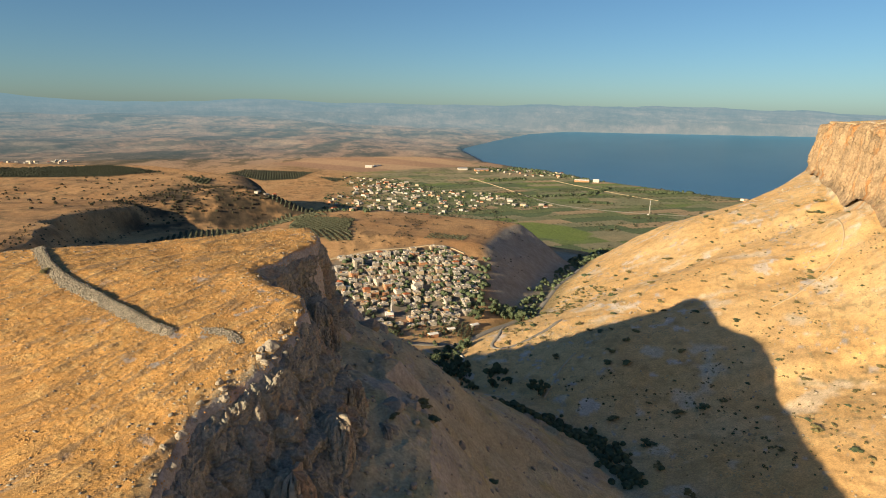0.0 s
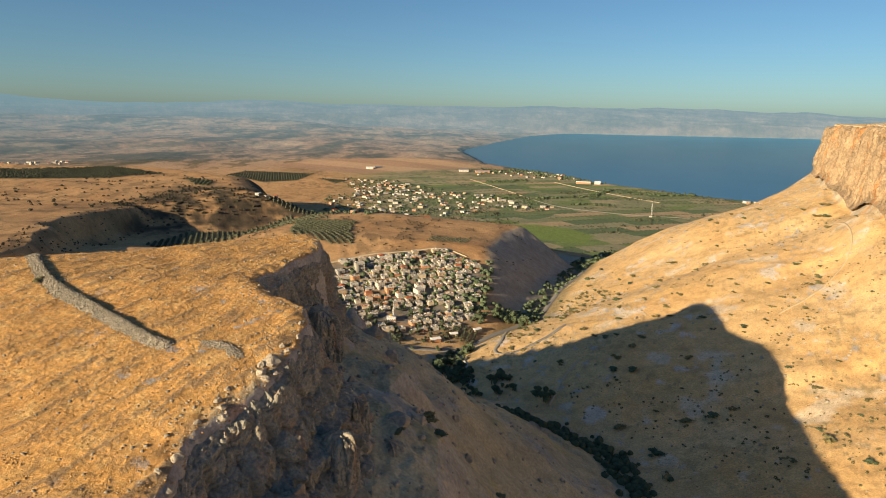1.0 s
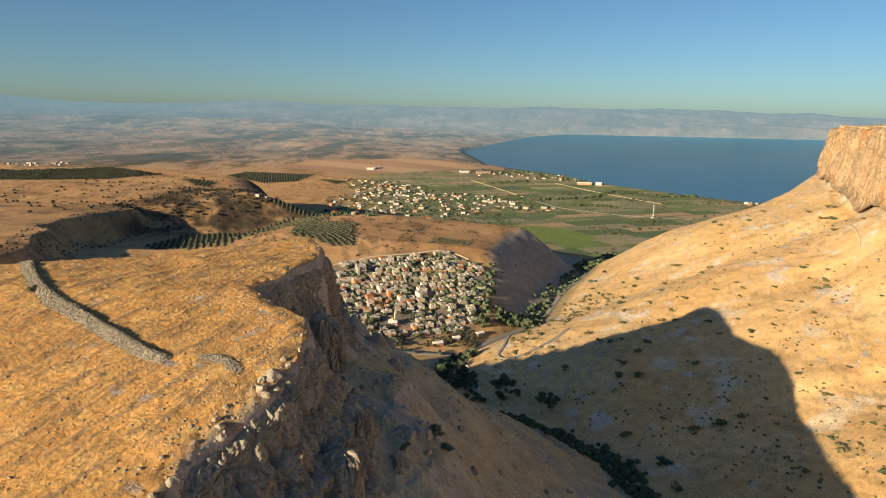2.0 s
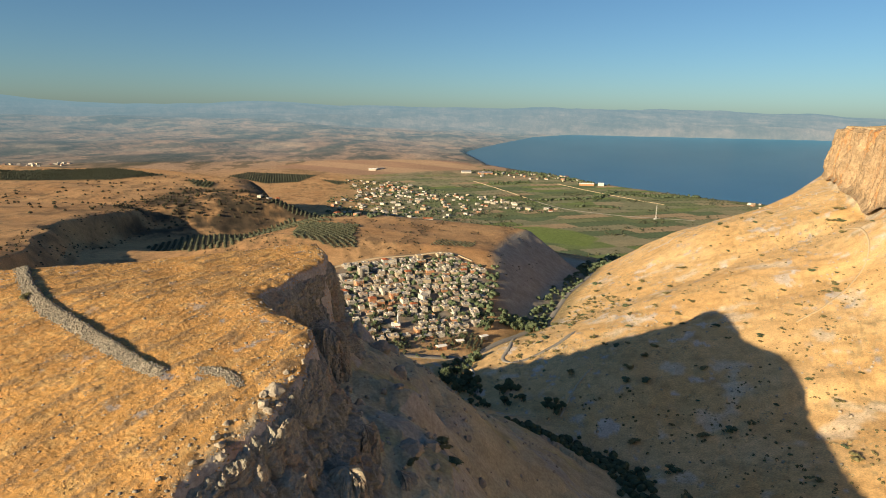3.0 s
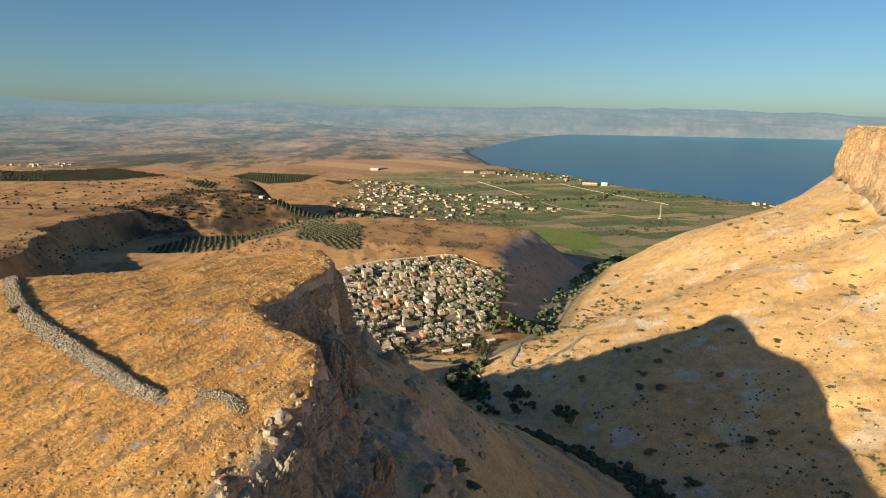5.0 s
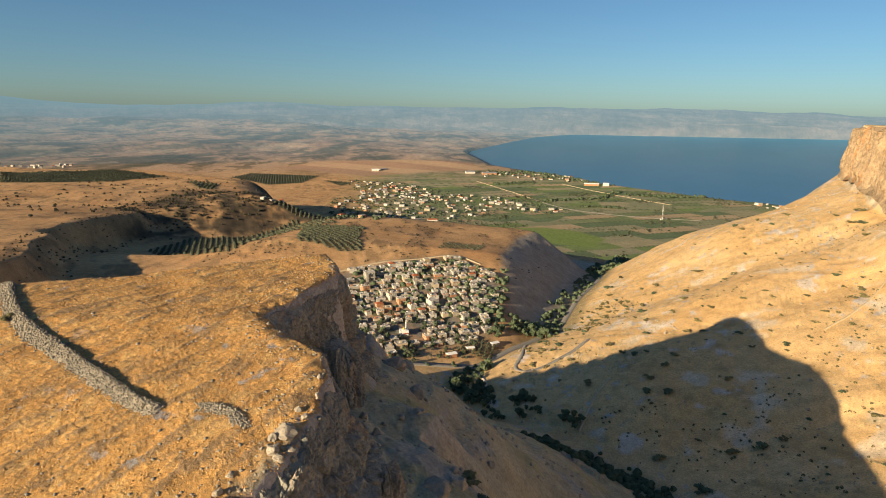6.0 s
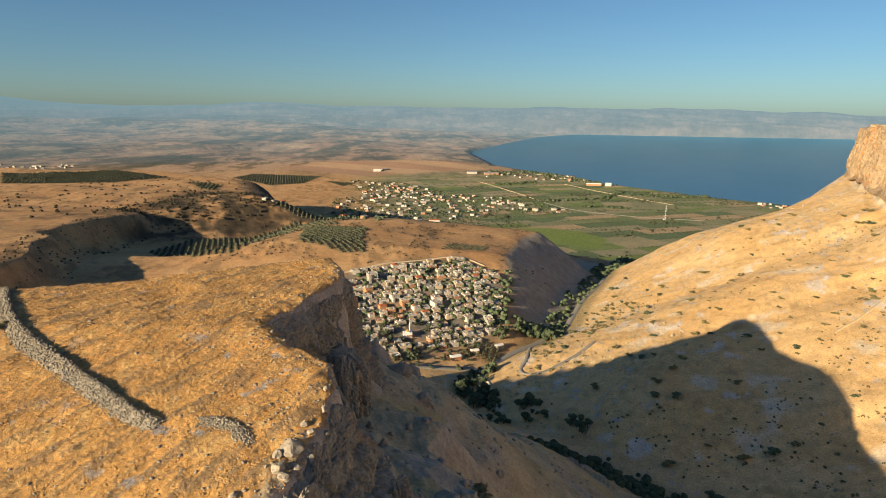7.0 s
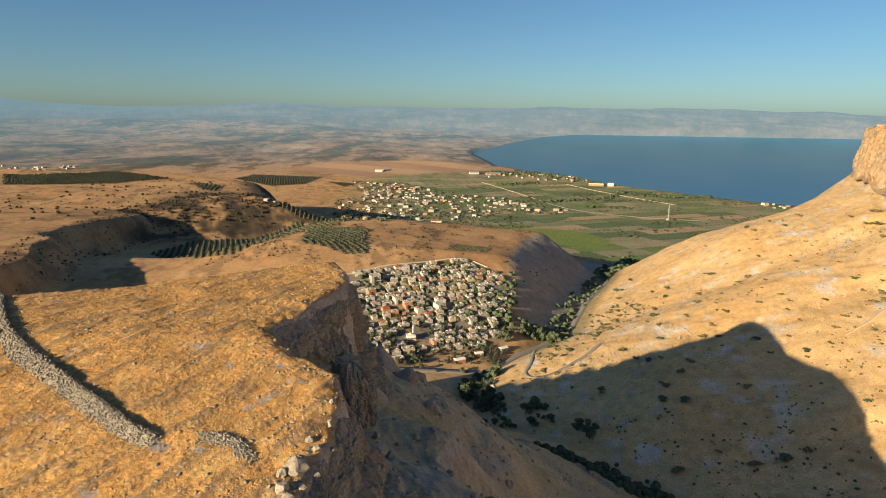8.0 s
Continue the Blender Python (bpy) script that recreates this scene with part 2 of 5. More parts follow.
def walls_material(name, tones, joined=False):
    """Plaster whose tone differs from house to house, with rain stains; joined: the houses share one mesh."""
    m, t, b = nodes_of(name)
    pick = t.nodes.new("ShaderNodeNewGeometry").outputs["Random Per Island"] if joined else t.nodes.new("ShaderNodeObjectInfo").outputs["Random"]
    r = t.nodes.new("ShaderNodeValToRGB")
    r.color_ramp.interpolation = "CONSTANT"
    while len(r.color_ramp.elements) < len(tones):
        r.color_ramp.elements.new(0.5)
    for i, tone in enumerate(tones):
        r.color_ramp.elements[i].position, r.color_ramp.elements[i].color = i / len(tones), (*tone, 1)
    t.links.new(pick, r.inputs["Fac"])
    stain = ramp_node(t, noise_node(t, 2.2, 5.0, 0.65), (0.72, 0.70, 0.67), (0.98, 0.97, 0.95), 0.3, 0.6)
    t.links.new(mix_node(t, 1.0, r.outputs["Color"], stain, "MULTIPLY"), b.inputs["Base Color"])
    b.inputs["Roughness"].default_value = 0.9
    bump_node(t, b, noise_node(t, 0.4), 0.2, 0.02)
    return m


def ground_material(name):
    """Ground cover held on the mesh, broken up by clods, tufts and stones at several sizes."""
    m, t, b = nodes_of(name)
    a = t.nodes.new("ShaderNodeAttribute")
    a.attribute_name = "cover"
    big = ramp_node(t, noise_node(t, 9.0, 5.0, 0.65), (0.80, 0.79, 0.77), (1.16, 1.15, 1.12), 0.3, 0.7)
    mid = ramp_node(t, noise_node(t, 1.1, 7.0, 0.72), (0.66, 0.66, 0.68), (1.26, 1.25, 1.22), 0.3, 0.68)
    col = mix_node(t, 1.0, mix_node(t, 1.0, a.outputs["Color"], big, "MULTIPLY"), mid, "MULTIPLY")
    t.links.new(col, b.inputs["Base Color"])
    b.inputs["Roughness"].default_value = 0.95
    b.inputs["Specular IOR Level"].default_value = 0.1
    bump_node(t, b, noise_node(t, 0.8, 8.0, 0.75), 0.8, 0.35)
    return m


GROUND = ground_material("ground_cover")
FAR = ground_material("far_land")
ft = FAR.node_tree
fb = ft.nodes["Principled BSDF"]
patch = mix_node(ft, 1.0, ramp_node(ft, noise_node(ft, 130.0, 6.0, 0.7), (0.62, 0.64, 0.65), (1.16, 1.10, 1.05), 0.36, 0.64), ramp_node(ft, noise_node(ft, 30.0, 5.0, 0.7), (0.78, 0.80, 0.81), (1.14, 1.12, 1.10), 0.36, 0.64), "MULTIPLY")
ft.links.new(mix_node(ft, 1.0, fb.inputs["Base Color"].links[0].from_socket, patch, "MULTIPLY"), fb.inputs["Base Color"])
# haze painted on as a blue-grey glow that grows with distance
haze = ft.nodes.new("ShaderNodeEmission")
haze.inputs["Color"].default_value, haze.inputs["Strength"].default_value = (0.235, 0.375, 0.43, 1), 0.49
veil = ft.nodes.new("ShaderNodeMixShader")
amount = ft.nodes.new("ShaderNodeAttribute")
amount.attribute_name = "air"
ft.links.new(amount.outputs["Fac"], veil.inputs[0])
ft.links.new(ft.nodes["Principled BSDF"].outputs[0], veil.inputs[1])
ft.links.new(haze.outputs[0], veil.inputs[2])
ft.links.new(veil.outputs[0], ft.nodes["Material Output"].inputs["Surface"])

WATER, wt, wb = nodes_of("lake_water")
wt.links.new(ramp_node(wt, noise_node(wt, 320.0, 3.0), (0.044, 0.145, 0.262), (0.056, 0.165, 0.288)), wb.inputs["Base Color"])
wb.inputs["Roughness"].default_value, wb.inputs["IOR"].default_value = 0.28, 1.33
bump_node(wt, wb, noise_node(wt, 14.0, 4.0), 0.25, 0.8)

ROCK = surface("limestone", (0.28, 0.245, 0.195), (0.43, 0.38, 0.30), 1.3, 0.9, 0.3, 0.8, 0.12, 0.15)
WALL_STONE = surface("rubble_stone", (0.24, 0.22, 0.175), (0.40, 0.36, 0.29), 0.8, 0.9, 0.4, 0.6, 0.04, 0.22)
BARK = surface("bark", (0.10, 0.07, 0.045), (0.17, 0.12, 0.08), 0.3, 0.9, 0.25)
LEAF = surface("tree_leaves", (0.066, 0.100, 0.060), (0.112, 0.146, 0.078), 1.5, 0.75, 0.3, 0.2, 0.05, 0.25)
LEAF_DRY = surface("bush_leaves", (0.125, 0.12, 0.055), (0.21, 0.19, 0.09), 1.2, 0.8, 0.3, 0.2, 0.05, 0.25)
OLIVE = surface("olive_leaves", (0.062, 0.074, 0.046), (0.105, 0.116, 0.074), 1.4, 0.75, 0.3, 0.2, 0.05, 0.2)
HOUSE_TONES = [(0.56, 0.54, 0.48), (0.40, 0.38, 0.33), (0.66, 0.63, 0.57), (0.50, 0.40, 0.28), (0.35, 0.34, 0.31), (0.60, 0.51, 0.37), (0.50, 0.26, 0.14), (0.52, 0.50, 0.46), (0.33, 0.30, 0.26)]
PLASTER, PLASTER_FAR = walls_material("house_plaster", HOUSE_TONES), walls_material("town_plaster", HOUSE_TONES, True)
ROOF = surface("roof_screed", (0.32, 0.31, 0.29), (0.56, 0.54, 0.50), 3.0, 0.9, 0.2, 0.2, 0.02, 0.35)
TILE = surface("red_roof_tiles", (0.30, 0.095, 0.045), (0.42, 0.15, 0.07), 0.8, 0.85, 0.25, 0.5, 0.05, 0.2)
GLASS, gt, gb = nodes_of("window_glass")
gt.links.new(ramp_node(gt, noise_node(gt, 2.0), (0.015, 0.02, 0.025), (0.05, 0.06, 0.07)), gb.inputs["Base Color"])
gb.inputs["Roughness"].default_value = 0.12
DOOR = surface("painted_metal_door", (0.10, 0.08, 0.06), (0.16, 0.12, 0.08), 0.8, 0.6)
PLASTIC = surface("white_plastic", (0.70, 0.70, 0.68), (0.80, 0.80, 0.78), 0.8, 0.5, 0.06, 0.05)
GOLD = surface("gilded_dome", (0.52, 0.36, 0.10), (0.62, 0.44, 0.14), 0.7, 0.4, 0.1, 0.1, 0.02, 0.0, 0.6)
STEEL = surface("galvanised_steel", (0.45, 0.45, 0.45), (0.58, 0.58, 0.57), 0.8, 0.45, 0.1, 0.1, 0.01, 0.0, 0.6)
ASPHALT = surface("worn_asphalt", (0.20, 0.19, 0.17), (0.28, 0.265, 0.235), 2.5, 0.9, 0.2, 0.3, 0.02)
DIRT = surface("pale_dirt_track", (0.46, 0.36, 0.22), (0.58, 0.47, 0.31), 1.5, 0.95, 0.2, 0.5, 0.05)
CHALK = surface("pale_stream_bed", (0.45, 0.42, 0.36), (0.60, 0.57, 0.50), 1.0, 0.9, 0.2)


def face_material(name, tones, stain, scale):
    """Weathered limestone face: banded, blotched and streaked."""
    m, t, b = nodes_of(name)
    geo = t.nodes.new("ShaderNodeNewGeometry").outputs["Position"]
    squash = t.nodes.new("ShaderNodeMapping")
    squash.inputs["Scale"].default_value = (1.0, 1.0, 0.16)
    t.links.new(geo, squash.inputs["Vector"])
    col = ramp_node(t, noise_node(t, 6.0 * scale, 6.0, 0.65, geo), tones[0], tones[1], 0.35, 0.65)
    col = mix_node(t, ramp_node(t, noise_node(t, 9.0 * scale, 5.0, 0.6, squash.outputs["Vector"]), (0, 0, 0), (1, 1, 1), 0.52, 0.68), col, stain)
    col = mix_node(t, ramp_node(t, noise_node(t, 2.2 * scale, 6.0, 0.7, squash.outputs["Vector"]), (0, 0, 0), (0.75, 0.75, 0.75), 0.5, 0.7), col, tones[2])
    fine = ramp_node(t, noise_node(t, 0.8 * scale, 7.0, 0.75, geo), (0.6, 0.6, 0.6), (1.3, 1.3, 1.3), 0.3, 0.7)
    t.links.new(mix_node(t, 1.0, col, fine, "MULTIPLY"), b.inputs["Base Color"])
    b.inputs["Roughness"].default_value = 0.95
    b.inputs["Specular IOR Level"].default_value = 0.15
    bump_node(t, b, noise_node(t, 1.6 * scale, 9.0, 0.72, geo), 1.0, 0.7 * scale)
    return m


CLIFF = face_material("grey_limestone_face", ((0.375, 0.35, 0.28), (0.28, 0.275, 0.235), (0.16, 0.165, 0.135)), (0.40, 0.28, 0.185), 1.0)
CRAGFACE = face_material("tawny_limestone_face", ((0.43, 0.315, 0.195), (0.29, 0.215, 0.135), (0.085, 0.068, 0.05)), (0.46, 0.21, 0.065), 2.2)
GRASS = surface("dry_golden_grass", (0.44, 0.255, 0.095), (0.60, 0.36, 0.14), 2.5, 0.95, 0.2, 0.2, 0.03)
STRAW = surface("pale_dry_herbs", (0.34, 0.28, 0.155), (0.48, 0.39, 0.22), 6.0, 0.95, 0.25, 0.2, 0.03)
SCRUB = surface("dark_scrub_leaves", (0.035, 0.036, 0.022), (0.070, 0.066, 0.040), 1.5, 0.8, 0.3, 0.2, 0.05)


# ---- ground: one sheet in rings round the middle of the flight, finest where the camera looks ----
def sheet(name, X, Y, Z, wrap):
    """A grid of vertices as one mesh."""
    n, m = X.shape
    me = bpy.data.meshes.new(name)
    co = np.stack([X, Y, Z], -1).reshape(-1, 3).astype(np.float32)
    i = np.arange(n * m).reshape(n, m)
    j = np.concatenate([i, i[:, :1]], 1) if wrap else i
    quads = np.stack([j[:-1, :-1], j[:-1, 1:], j[1:, 1:], j[1:, :-1]], -1).reshape(-1, 4)[:, ::-1]
    me.vertices.add(len(co))
    me.vertices.foreach_set("co", co.ravel())
    me.loops.add(quads.size)
    me.loops.foreach_set("vertex_index", quads.ravel().astype(np.int32))
    me.polygons.add(len(quads))
    me.polygons.foreach_set("loop_start", np.arange(0, quads.size, 4, dtype=np.int32))
    me.polygons.foreach_set("loop_total", np.full(len(quads), 4, dtype=np.int32))
    me.polygons.foreach_set("use_smooth", np.ones(len(quads), bool))
    me.update(calc_edges=True)
    return me


def paint(me, name, values):
    """Store a value or a colour at each vertex."""
    values = np.asarray(values, np.float32)
    if values.shape[-1] == 3:
        a = me.attributes.new(name, "FLOAT_COLOR", "POINT")
        a.data.foreach_set("color", np.concatenate([values.reshape(-1, 3), np.ones((values.size // 3, 1), np.float32)], 1).ravel())
    else:
        me.attributes.new(name, "FLOAT", "POINT").data.foreach_set("value", values.ravel())


def normals(X, Y, Z):
    P = np.stack([X, Y, Z], -1)
    du, dv = np.gradient(P, axis=0), np.gradient(P, axis=1)
    n = np.cross(dv, du)
    n /= np.maximum(np.linalg.norm(n, axis=-1, keepdims=True), 1e-9)
    return n * np.sign(n[..., 2:3] + 1e-9)


def tone(a, b, w):
    w = np.clip(w, 0, 1)[..., None]
    return np.asarray(a) * (1 - w) + np.asarray(b) * w


def within(x, y, poly, soft=4.0):
    return step(soft, -soft, inside_distance(x, y, poly))


ORCHARD = [(-209, 821), (-236, 986), (-136, 944), (-135, 864), (-118, 807), (-146, 799), (-178, 817)]
GROVE = [(-489, 987), (-470, 1130), (-381, 1190), (-325, 1287), (-190, 1010), (-254, 1003), (-270, 835), (-291, 799), (-351, 819)]
GREEN = [(150, 1990), (300, 2030), (400, 1960), (455, 1830), (390, 1700), (250, 1760)]
MEADOW = [(-1166, 4089), (-519, 3706), (254, 4247), (156, 4780), (-954, 4502)]
BELTS = [[(-1324, 1836), (-1061, 1968), (-826, 1804), (-905, 1676), (-1170, 1620)], [(-718, 1701), (-625, 1657), (-587, 1536), (-631, 1559)],
         [(-1247, 3520), (-1205, 3744), (-781, 3672), (-801, 3329), (-952, 3224)], [(-704, 3451), (-536, 3381), (-573, 3239)]]


def plots(x, y):
    """Patchwork of fields on the plain: colour of each plot."""
    a = 0.42 + 0.25 * np.round(1.5 * fbm(x, y, 900, 2, 0.5, 58)) / 1.5
    u, v = x * np.cos(a) + y * np.sin(a), -x * np.sin(a) + y * np.cos(a)
    iv = np.floor(v / 80.0).astype(int)
    iu = np.floor((u + 170 * GRADS[iv & 255, 7]) / (120 + 130 * GRADS[iv & 255, 9])).astype(int)
    h = GRADS[(iu * 31 + 11) & 255, (iv * 17 + 5) & 255]
    kinds = np.array([(0.155, 0.175, 0.075), (0.36, 0.26, 0.14), (0.16, 0.195, 0.065), (0.26, 0.23, 0.125), (0.12, 0.15, 0.07), (0.30, 0.25, 0.135), (0.19, 0.20, 0.09), (0.22, 0.21, 0.11)])
    c = kinds[np.minimum((h * 8).astype(int), 7)] * (1 + 0.16 * fbm(x, y, 40, 3, 0.6, 59))[..., None]
    f = v / 80.0 - iv
    return tone(c, (0.07, 0.085, 0.045), step(0.07, 0.03, np.minimum(f, 1 - f)) * (GRADS[(iu * 7) & 255, iv & 255] > 0.4))


def growth_shadow_drifts(x, y):
    """Long drifts of coarse growth, stones and painted tussock shadows that run with the slope."""
    a, b = 0.5 * x + 0.866 * y, 0.866 * x - 0.5 * y
    return fbm(a * 0.2, b, 1.5, 4, 0.62, 62) + 0.25 * fbm(x, y, 34, 3, 0.5, 91)


def cover(x, y, z, nz):
    """Base colour of what grows or lies on the ground."""
    r = np.hypot(x, y)
    dr = inside_distance(x, y, RIM)
    dc = inside_distance(x, y, CRAG)
    n3, n12, n40 = fbm(x, y, 3.2, 4, 0.6, 31), fbm(x, y, 13, 4, 0.55, 32), fbm(x, y, 55, 4, 0.5, 33)
    u = x - np.interp(y, AXIS_Y, AXIS_X)
    # slope under the crag: straw, bare earth, chalky patches
    c = tone((0.63, 0.375, 0.145), (0.66, 0.435, 0.20), 0.5 + 0.9 * n40)
    c = tone(c, (0.40, 0.255, 0.105), step(0.15, 0.6, n12) * 0.6)
    c = tone(c, (0.64, 0.55, 0.40), step(0.25, 0.5, fbm(x, y, 30, 4, 0.6, 34)) * 0.55)
    c = tone(c, (0.24, 0.20, 0.10), step(0.18, 0.5, fbm(x, y, 4.5, 3, 0.6, 35)) * step(-0.1, 0.35, fbm(x, y, 90, 3, 0.5, 36)) * 0.6)
    c = tone(c, (0.40, 0.37, 0.33), step(0.22, 0.5, fbm(x, y, 7, 4, 0.65, 37)) * step(-0.05, 0.35, fbm(x, y, 45, 3, 0.5, 38)) * 0.85)
    c = tone(c, (0.60, 0.57, 0.52), step(0.42, 0.5, fbm(x, y, 26, 4, 0.55, 61)) * 0.5)
    # brown land west of the road
    brown = tone((0.45, 0.240, 0.098), (0.55, 0.32, 0.138), 0.5 + 0.9 * n40)
    brown = tone(brown, (0.22, 0.135, 0.065), step(0.02, 0.4, fbm(x * 0.6, y * 0.35 + x * 0.1, 13, 5, 0.62, 39)) * 0.7)
    brown = tone(brown, (0.14, 0.12, 0.060), step(0.25, 0.5, fbm(x, y, 9, 3, 0.6, 40)) * step(0.0, 0.4, fbm(x, y, 120, 3, 0.5, 41)) * 0.8)
    c = tone(c, brown, step(6, -14, u) * step(520, 600, y) + 0 * x)
    # bank below the crest: greyed, some bluish shade put into its ground colour
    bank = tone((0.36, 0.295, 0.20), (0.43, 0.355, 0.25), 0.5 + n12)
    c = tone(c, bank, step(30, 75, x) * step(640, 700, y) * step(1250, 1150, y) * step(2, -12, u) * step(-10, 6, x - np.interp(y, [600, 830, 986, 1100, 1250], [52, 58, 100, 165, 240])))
    # rough scrub on the western heath's flank, darkened further to paint in its shade
    dh = inside_distance(x, y, HEATH)
    flank = step(150, 80, dh) * step(-60, 0, dh) * step(-760, -520, x + 0.0 * y) + within(x, y, [(-650, 1285), (-640, 1500), (-460, 1560), (-391, 1330), (-560, 1180)], 40)
    c = tone(c, tone((0.030, 0.030, 0.022), (0.105, 0.075, 0.045), 0.5 + n12), np.clip(flank, 0, 1) * step(-0.55, 0.05, fbm(x, y, 38, 5, 0.62, 42)) * 0.95)
    # streambed green and the village yards
    c = tone(c, (0.20, 0.17, 0.13), within(x, y, VILLAGE, 12) * (0.5 + 0.5 * step(-0.3, 0.3, n12)))
    c = tone(c, (0.085, 0.085, 0.045), within(x, y, VILLAGE, 14) * step(0.05, 0.3, fbm(x, y, 11, 3, 0.5, 43)) * 0.8)
    c = tone(c, (0.13, 0.115, 0.055), step(26, 8, np.abs(u)) * step(560, 640, y) * step(1300, 1100, y) * 0.7)
    for poly in (ORCHARD, GROVE):
        c = tone(c, (0.26, 0.18, 0.085), within(x, y, poly, 5) * 0.8)
    # fields of the plain, meadows, tree belts
    plain = step(90, 66, z) * step(1150, 1350, y + 0.5 * x) * step(7500, 5500, r)
    east = step(-500, -100, x + 0.12 * (y - 2000))
    c = tone(c, tone(brown, plots(x, y), east), plain)
    c = tone(c, (0.17, 0.215, 0.055), within(x, y, GREEN, 10) * 0.92)
    c = tone(c, tone((0.46, 0.29, 0.165), (0.36, 0.215, 0.13), step(-0.1, 0.1, np.sin(x * 0.006 + y * 0.011))), within(x, y, MEADOW, 40) * 0.92)
    for poly in BELTS:
        c = tone(c, tone((0.050, 0.062, 0.034), (0.075, 0.085, 0.046), 0.5 + n12), within(x, y, poly, 18) * 0.95)
    # far rolling country
    far = step(3300, 4600, r) * step(0.25, 0.1, np.arctan2(x, y)) * (1 - within(x, y, MEADOW, 60))
    wild = tone((0.33, 0.21, 0.125), (0.42, 0.285, 0.18), 0.5 + fbm(x, y, 900, 4, 0.55, 44))
    wild = tone(wild, (0.085, 0.085, 0.06), step(-0.02, 0.22, fbm(x * 0.75, y * 0.30, 420, 5, 0.62, 45)) * 0.8)
    wild = tone(wild, (0.075, 0.08, 0.055), step(0.08, 0.2, fbm(x, y * 0.5, 150, 5, 0.65, 63)) * 0.7)
    wild = tone(wild, (0.42, 0.31, 0.20), step(0.12, 0.3, fbm(x * 0.7, y * 0.35, 260, 4, 0.6, 64)) * 0.6)
    c = tone(c, wild, far)
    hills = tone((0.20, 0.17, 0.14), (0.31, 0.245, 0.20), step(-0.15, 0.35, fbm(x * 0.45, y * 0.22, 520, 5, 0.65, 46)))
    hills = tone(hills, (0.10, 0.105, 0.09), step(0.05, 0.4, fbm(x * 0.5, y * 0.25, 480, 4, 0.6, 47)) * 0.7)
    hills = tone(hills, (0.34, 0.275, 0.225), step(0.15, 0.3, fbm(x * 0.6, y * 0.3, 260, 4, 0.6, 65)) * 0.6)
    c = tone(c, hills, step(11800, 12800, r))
    # lake shore
    dl = inside_distance(x, y, LAKE)
    c = tone(c, (0.30, 0.25, 0.18), step(60, 20, dl) * 0.6)
    # talus and cliff under the table-top hill
    below = step(0, 6, dr) * step(210, 120, dr) * step(-90, -40, x) * step(620, 480, y)
    talus = tone((0.42, 0.335, 0.19), (0.51, 0.40, 0.22), 0.5 + n12)
    talus = tone(talus, (0.34, 0.31, 0.245), step(0.1, 0.45, fbm(x, y, 24, 5, 0.65, 48)) * 0.8)
    talus = tone(talus, (0.44, 0.34, 0.12), step(0.25, 0.5, fbm(x, y, 17, 3, 0.5, 49)) * 0.5)
    c = tone(c, talus, below)
    # dark rock strip along the near rim, its shade put into the colour
    c = tone(c, tone((0.21, 0.165, 0.105), (0.30, 0.225, 0.13), 0.5 + n3), step(-10, -5, dr) * step(3, 0, dr) * step(168, 150, y) * step(70, 100, y))
    # golden grass on the table-top
    grass = tone((0.64, 0.335, 0.098), (0.56, 0.28, 0.084), 0.5 + 0.9 * n12)
    grass = tone(grass, (0.66, 0.43, 0.165), step(0.0, 0.5, n3) * 0.55)
    # dark streaks: coarse growth, with long tussock shadows painted into the colour
    grass = tone(grass, (0.27, 0.175, 0.09), step(0.14, 0.30, growth_shadow_drifts(x, y)) * 0.85)
    grass = tone(grass, (0.36, 0.22, 0.095), step(0.12, 0.32, fbm(0.1 * x + 0.17 * y, 0.866 * x - 0.5 * y, 0.7, 3, 0.6, 66)) * 0.6)
    grass = tone(grass, (0.34, 0.205, 0.085), step(0.1, 0.4, fbm(x, y, 1.1, 3, 0.6, 50)) * 0.45)
    grass = tone(grass, (0.33, 0.31, 0.28), 0.8 * step(0.40, 0.52, fbm(x, y, 4.5, 4, 0.6, 51)) * step(-0.2, 0.35, fbm(x, y, 28, 3, 0.5, 52) + 0.3 * step(-30, -4, dr)))
    c = tone(c, grass, step(2.0, -2.5, dr + 3.0 * n3 + 5 * step(168, 150, y) * step(70, 100, y)))
    # bare rock where it is steep
    rock = tone((0.44, 0.37, 0.29), (0.33, 0.295, 0.245), 0.5 + fbm(x + 0.6 * z, y + 0.8 * z, 8, 4, 0.6, 53))
    rock = tone(rock, (0.40, 0.205, 0.115), step(0.2, 0.5, fbm(x + 0.35 * z, y - 0.2 * z, 16, 3, 0.5, 54)) * 0.8)
    near_rim = step(60, 20, dr)
    c = tone(c, rock, step(0.80, 0.60, nz) * near_rim)
    pale = tone((0.60, 0.47, 0.30), (0.50, 0.37, 0.215), 0.5 + fbm(x + y, z * 0.35, 9, 4, 0.6, 55))
    pale = tone(pale, (0.58, 0.285, 0.095), step(0.18, 0.42, fbm(x + y, z * 0.22, 21, 4, 0.55, 56)) * 0.85)
    pale = tone(pale, (0.26, 0.20, 0.13), step(0.25, 0.5, fbm(x + y, z * 0.16, 6, 4, 0.6, 57)) * 0.6)
    c = tone(c, pale, step(0.86, 0.66, nz) * step(45, 25, np.abs(dc)))
    return np.clip(c * np.array((1.0, 1.10, 1.30)), 0.01, 0.9)


VILLAGE = [(-135, 742), (-98, 772), (0, 812), (38, 770), (55, 732), (40, 660), (34, 622), (16, 607), (-20, 588), (-60, 552), (-120, 590), (-165, 690)]

ANGLES = np.radians(np.concatenate([np.linspace(-42.5, 42.5, 900), np.linspace(42.5, 317.5, 112)[1:-1]]))
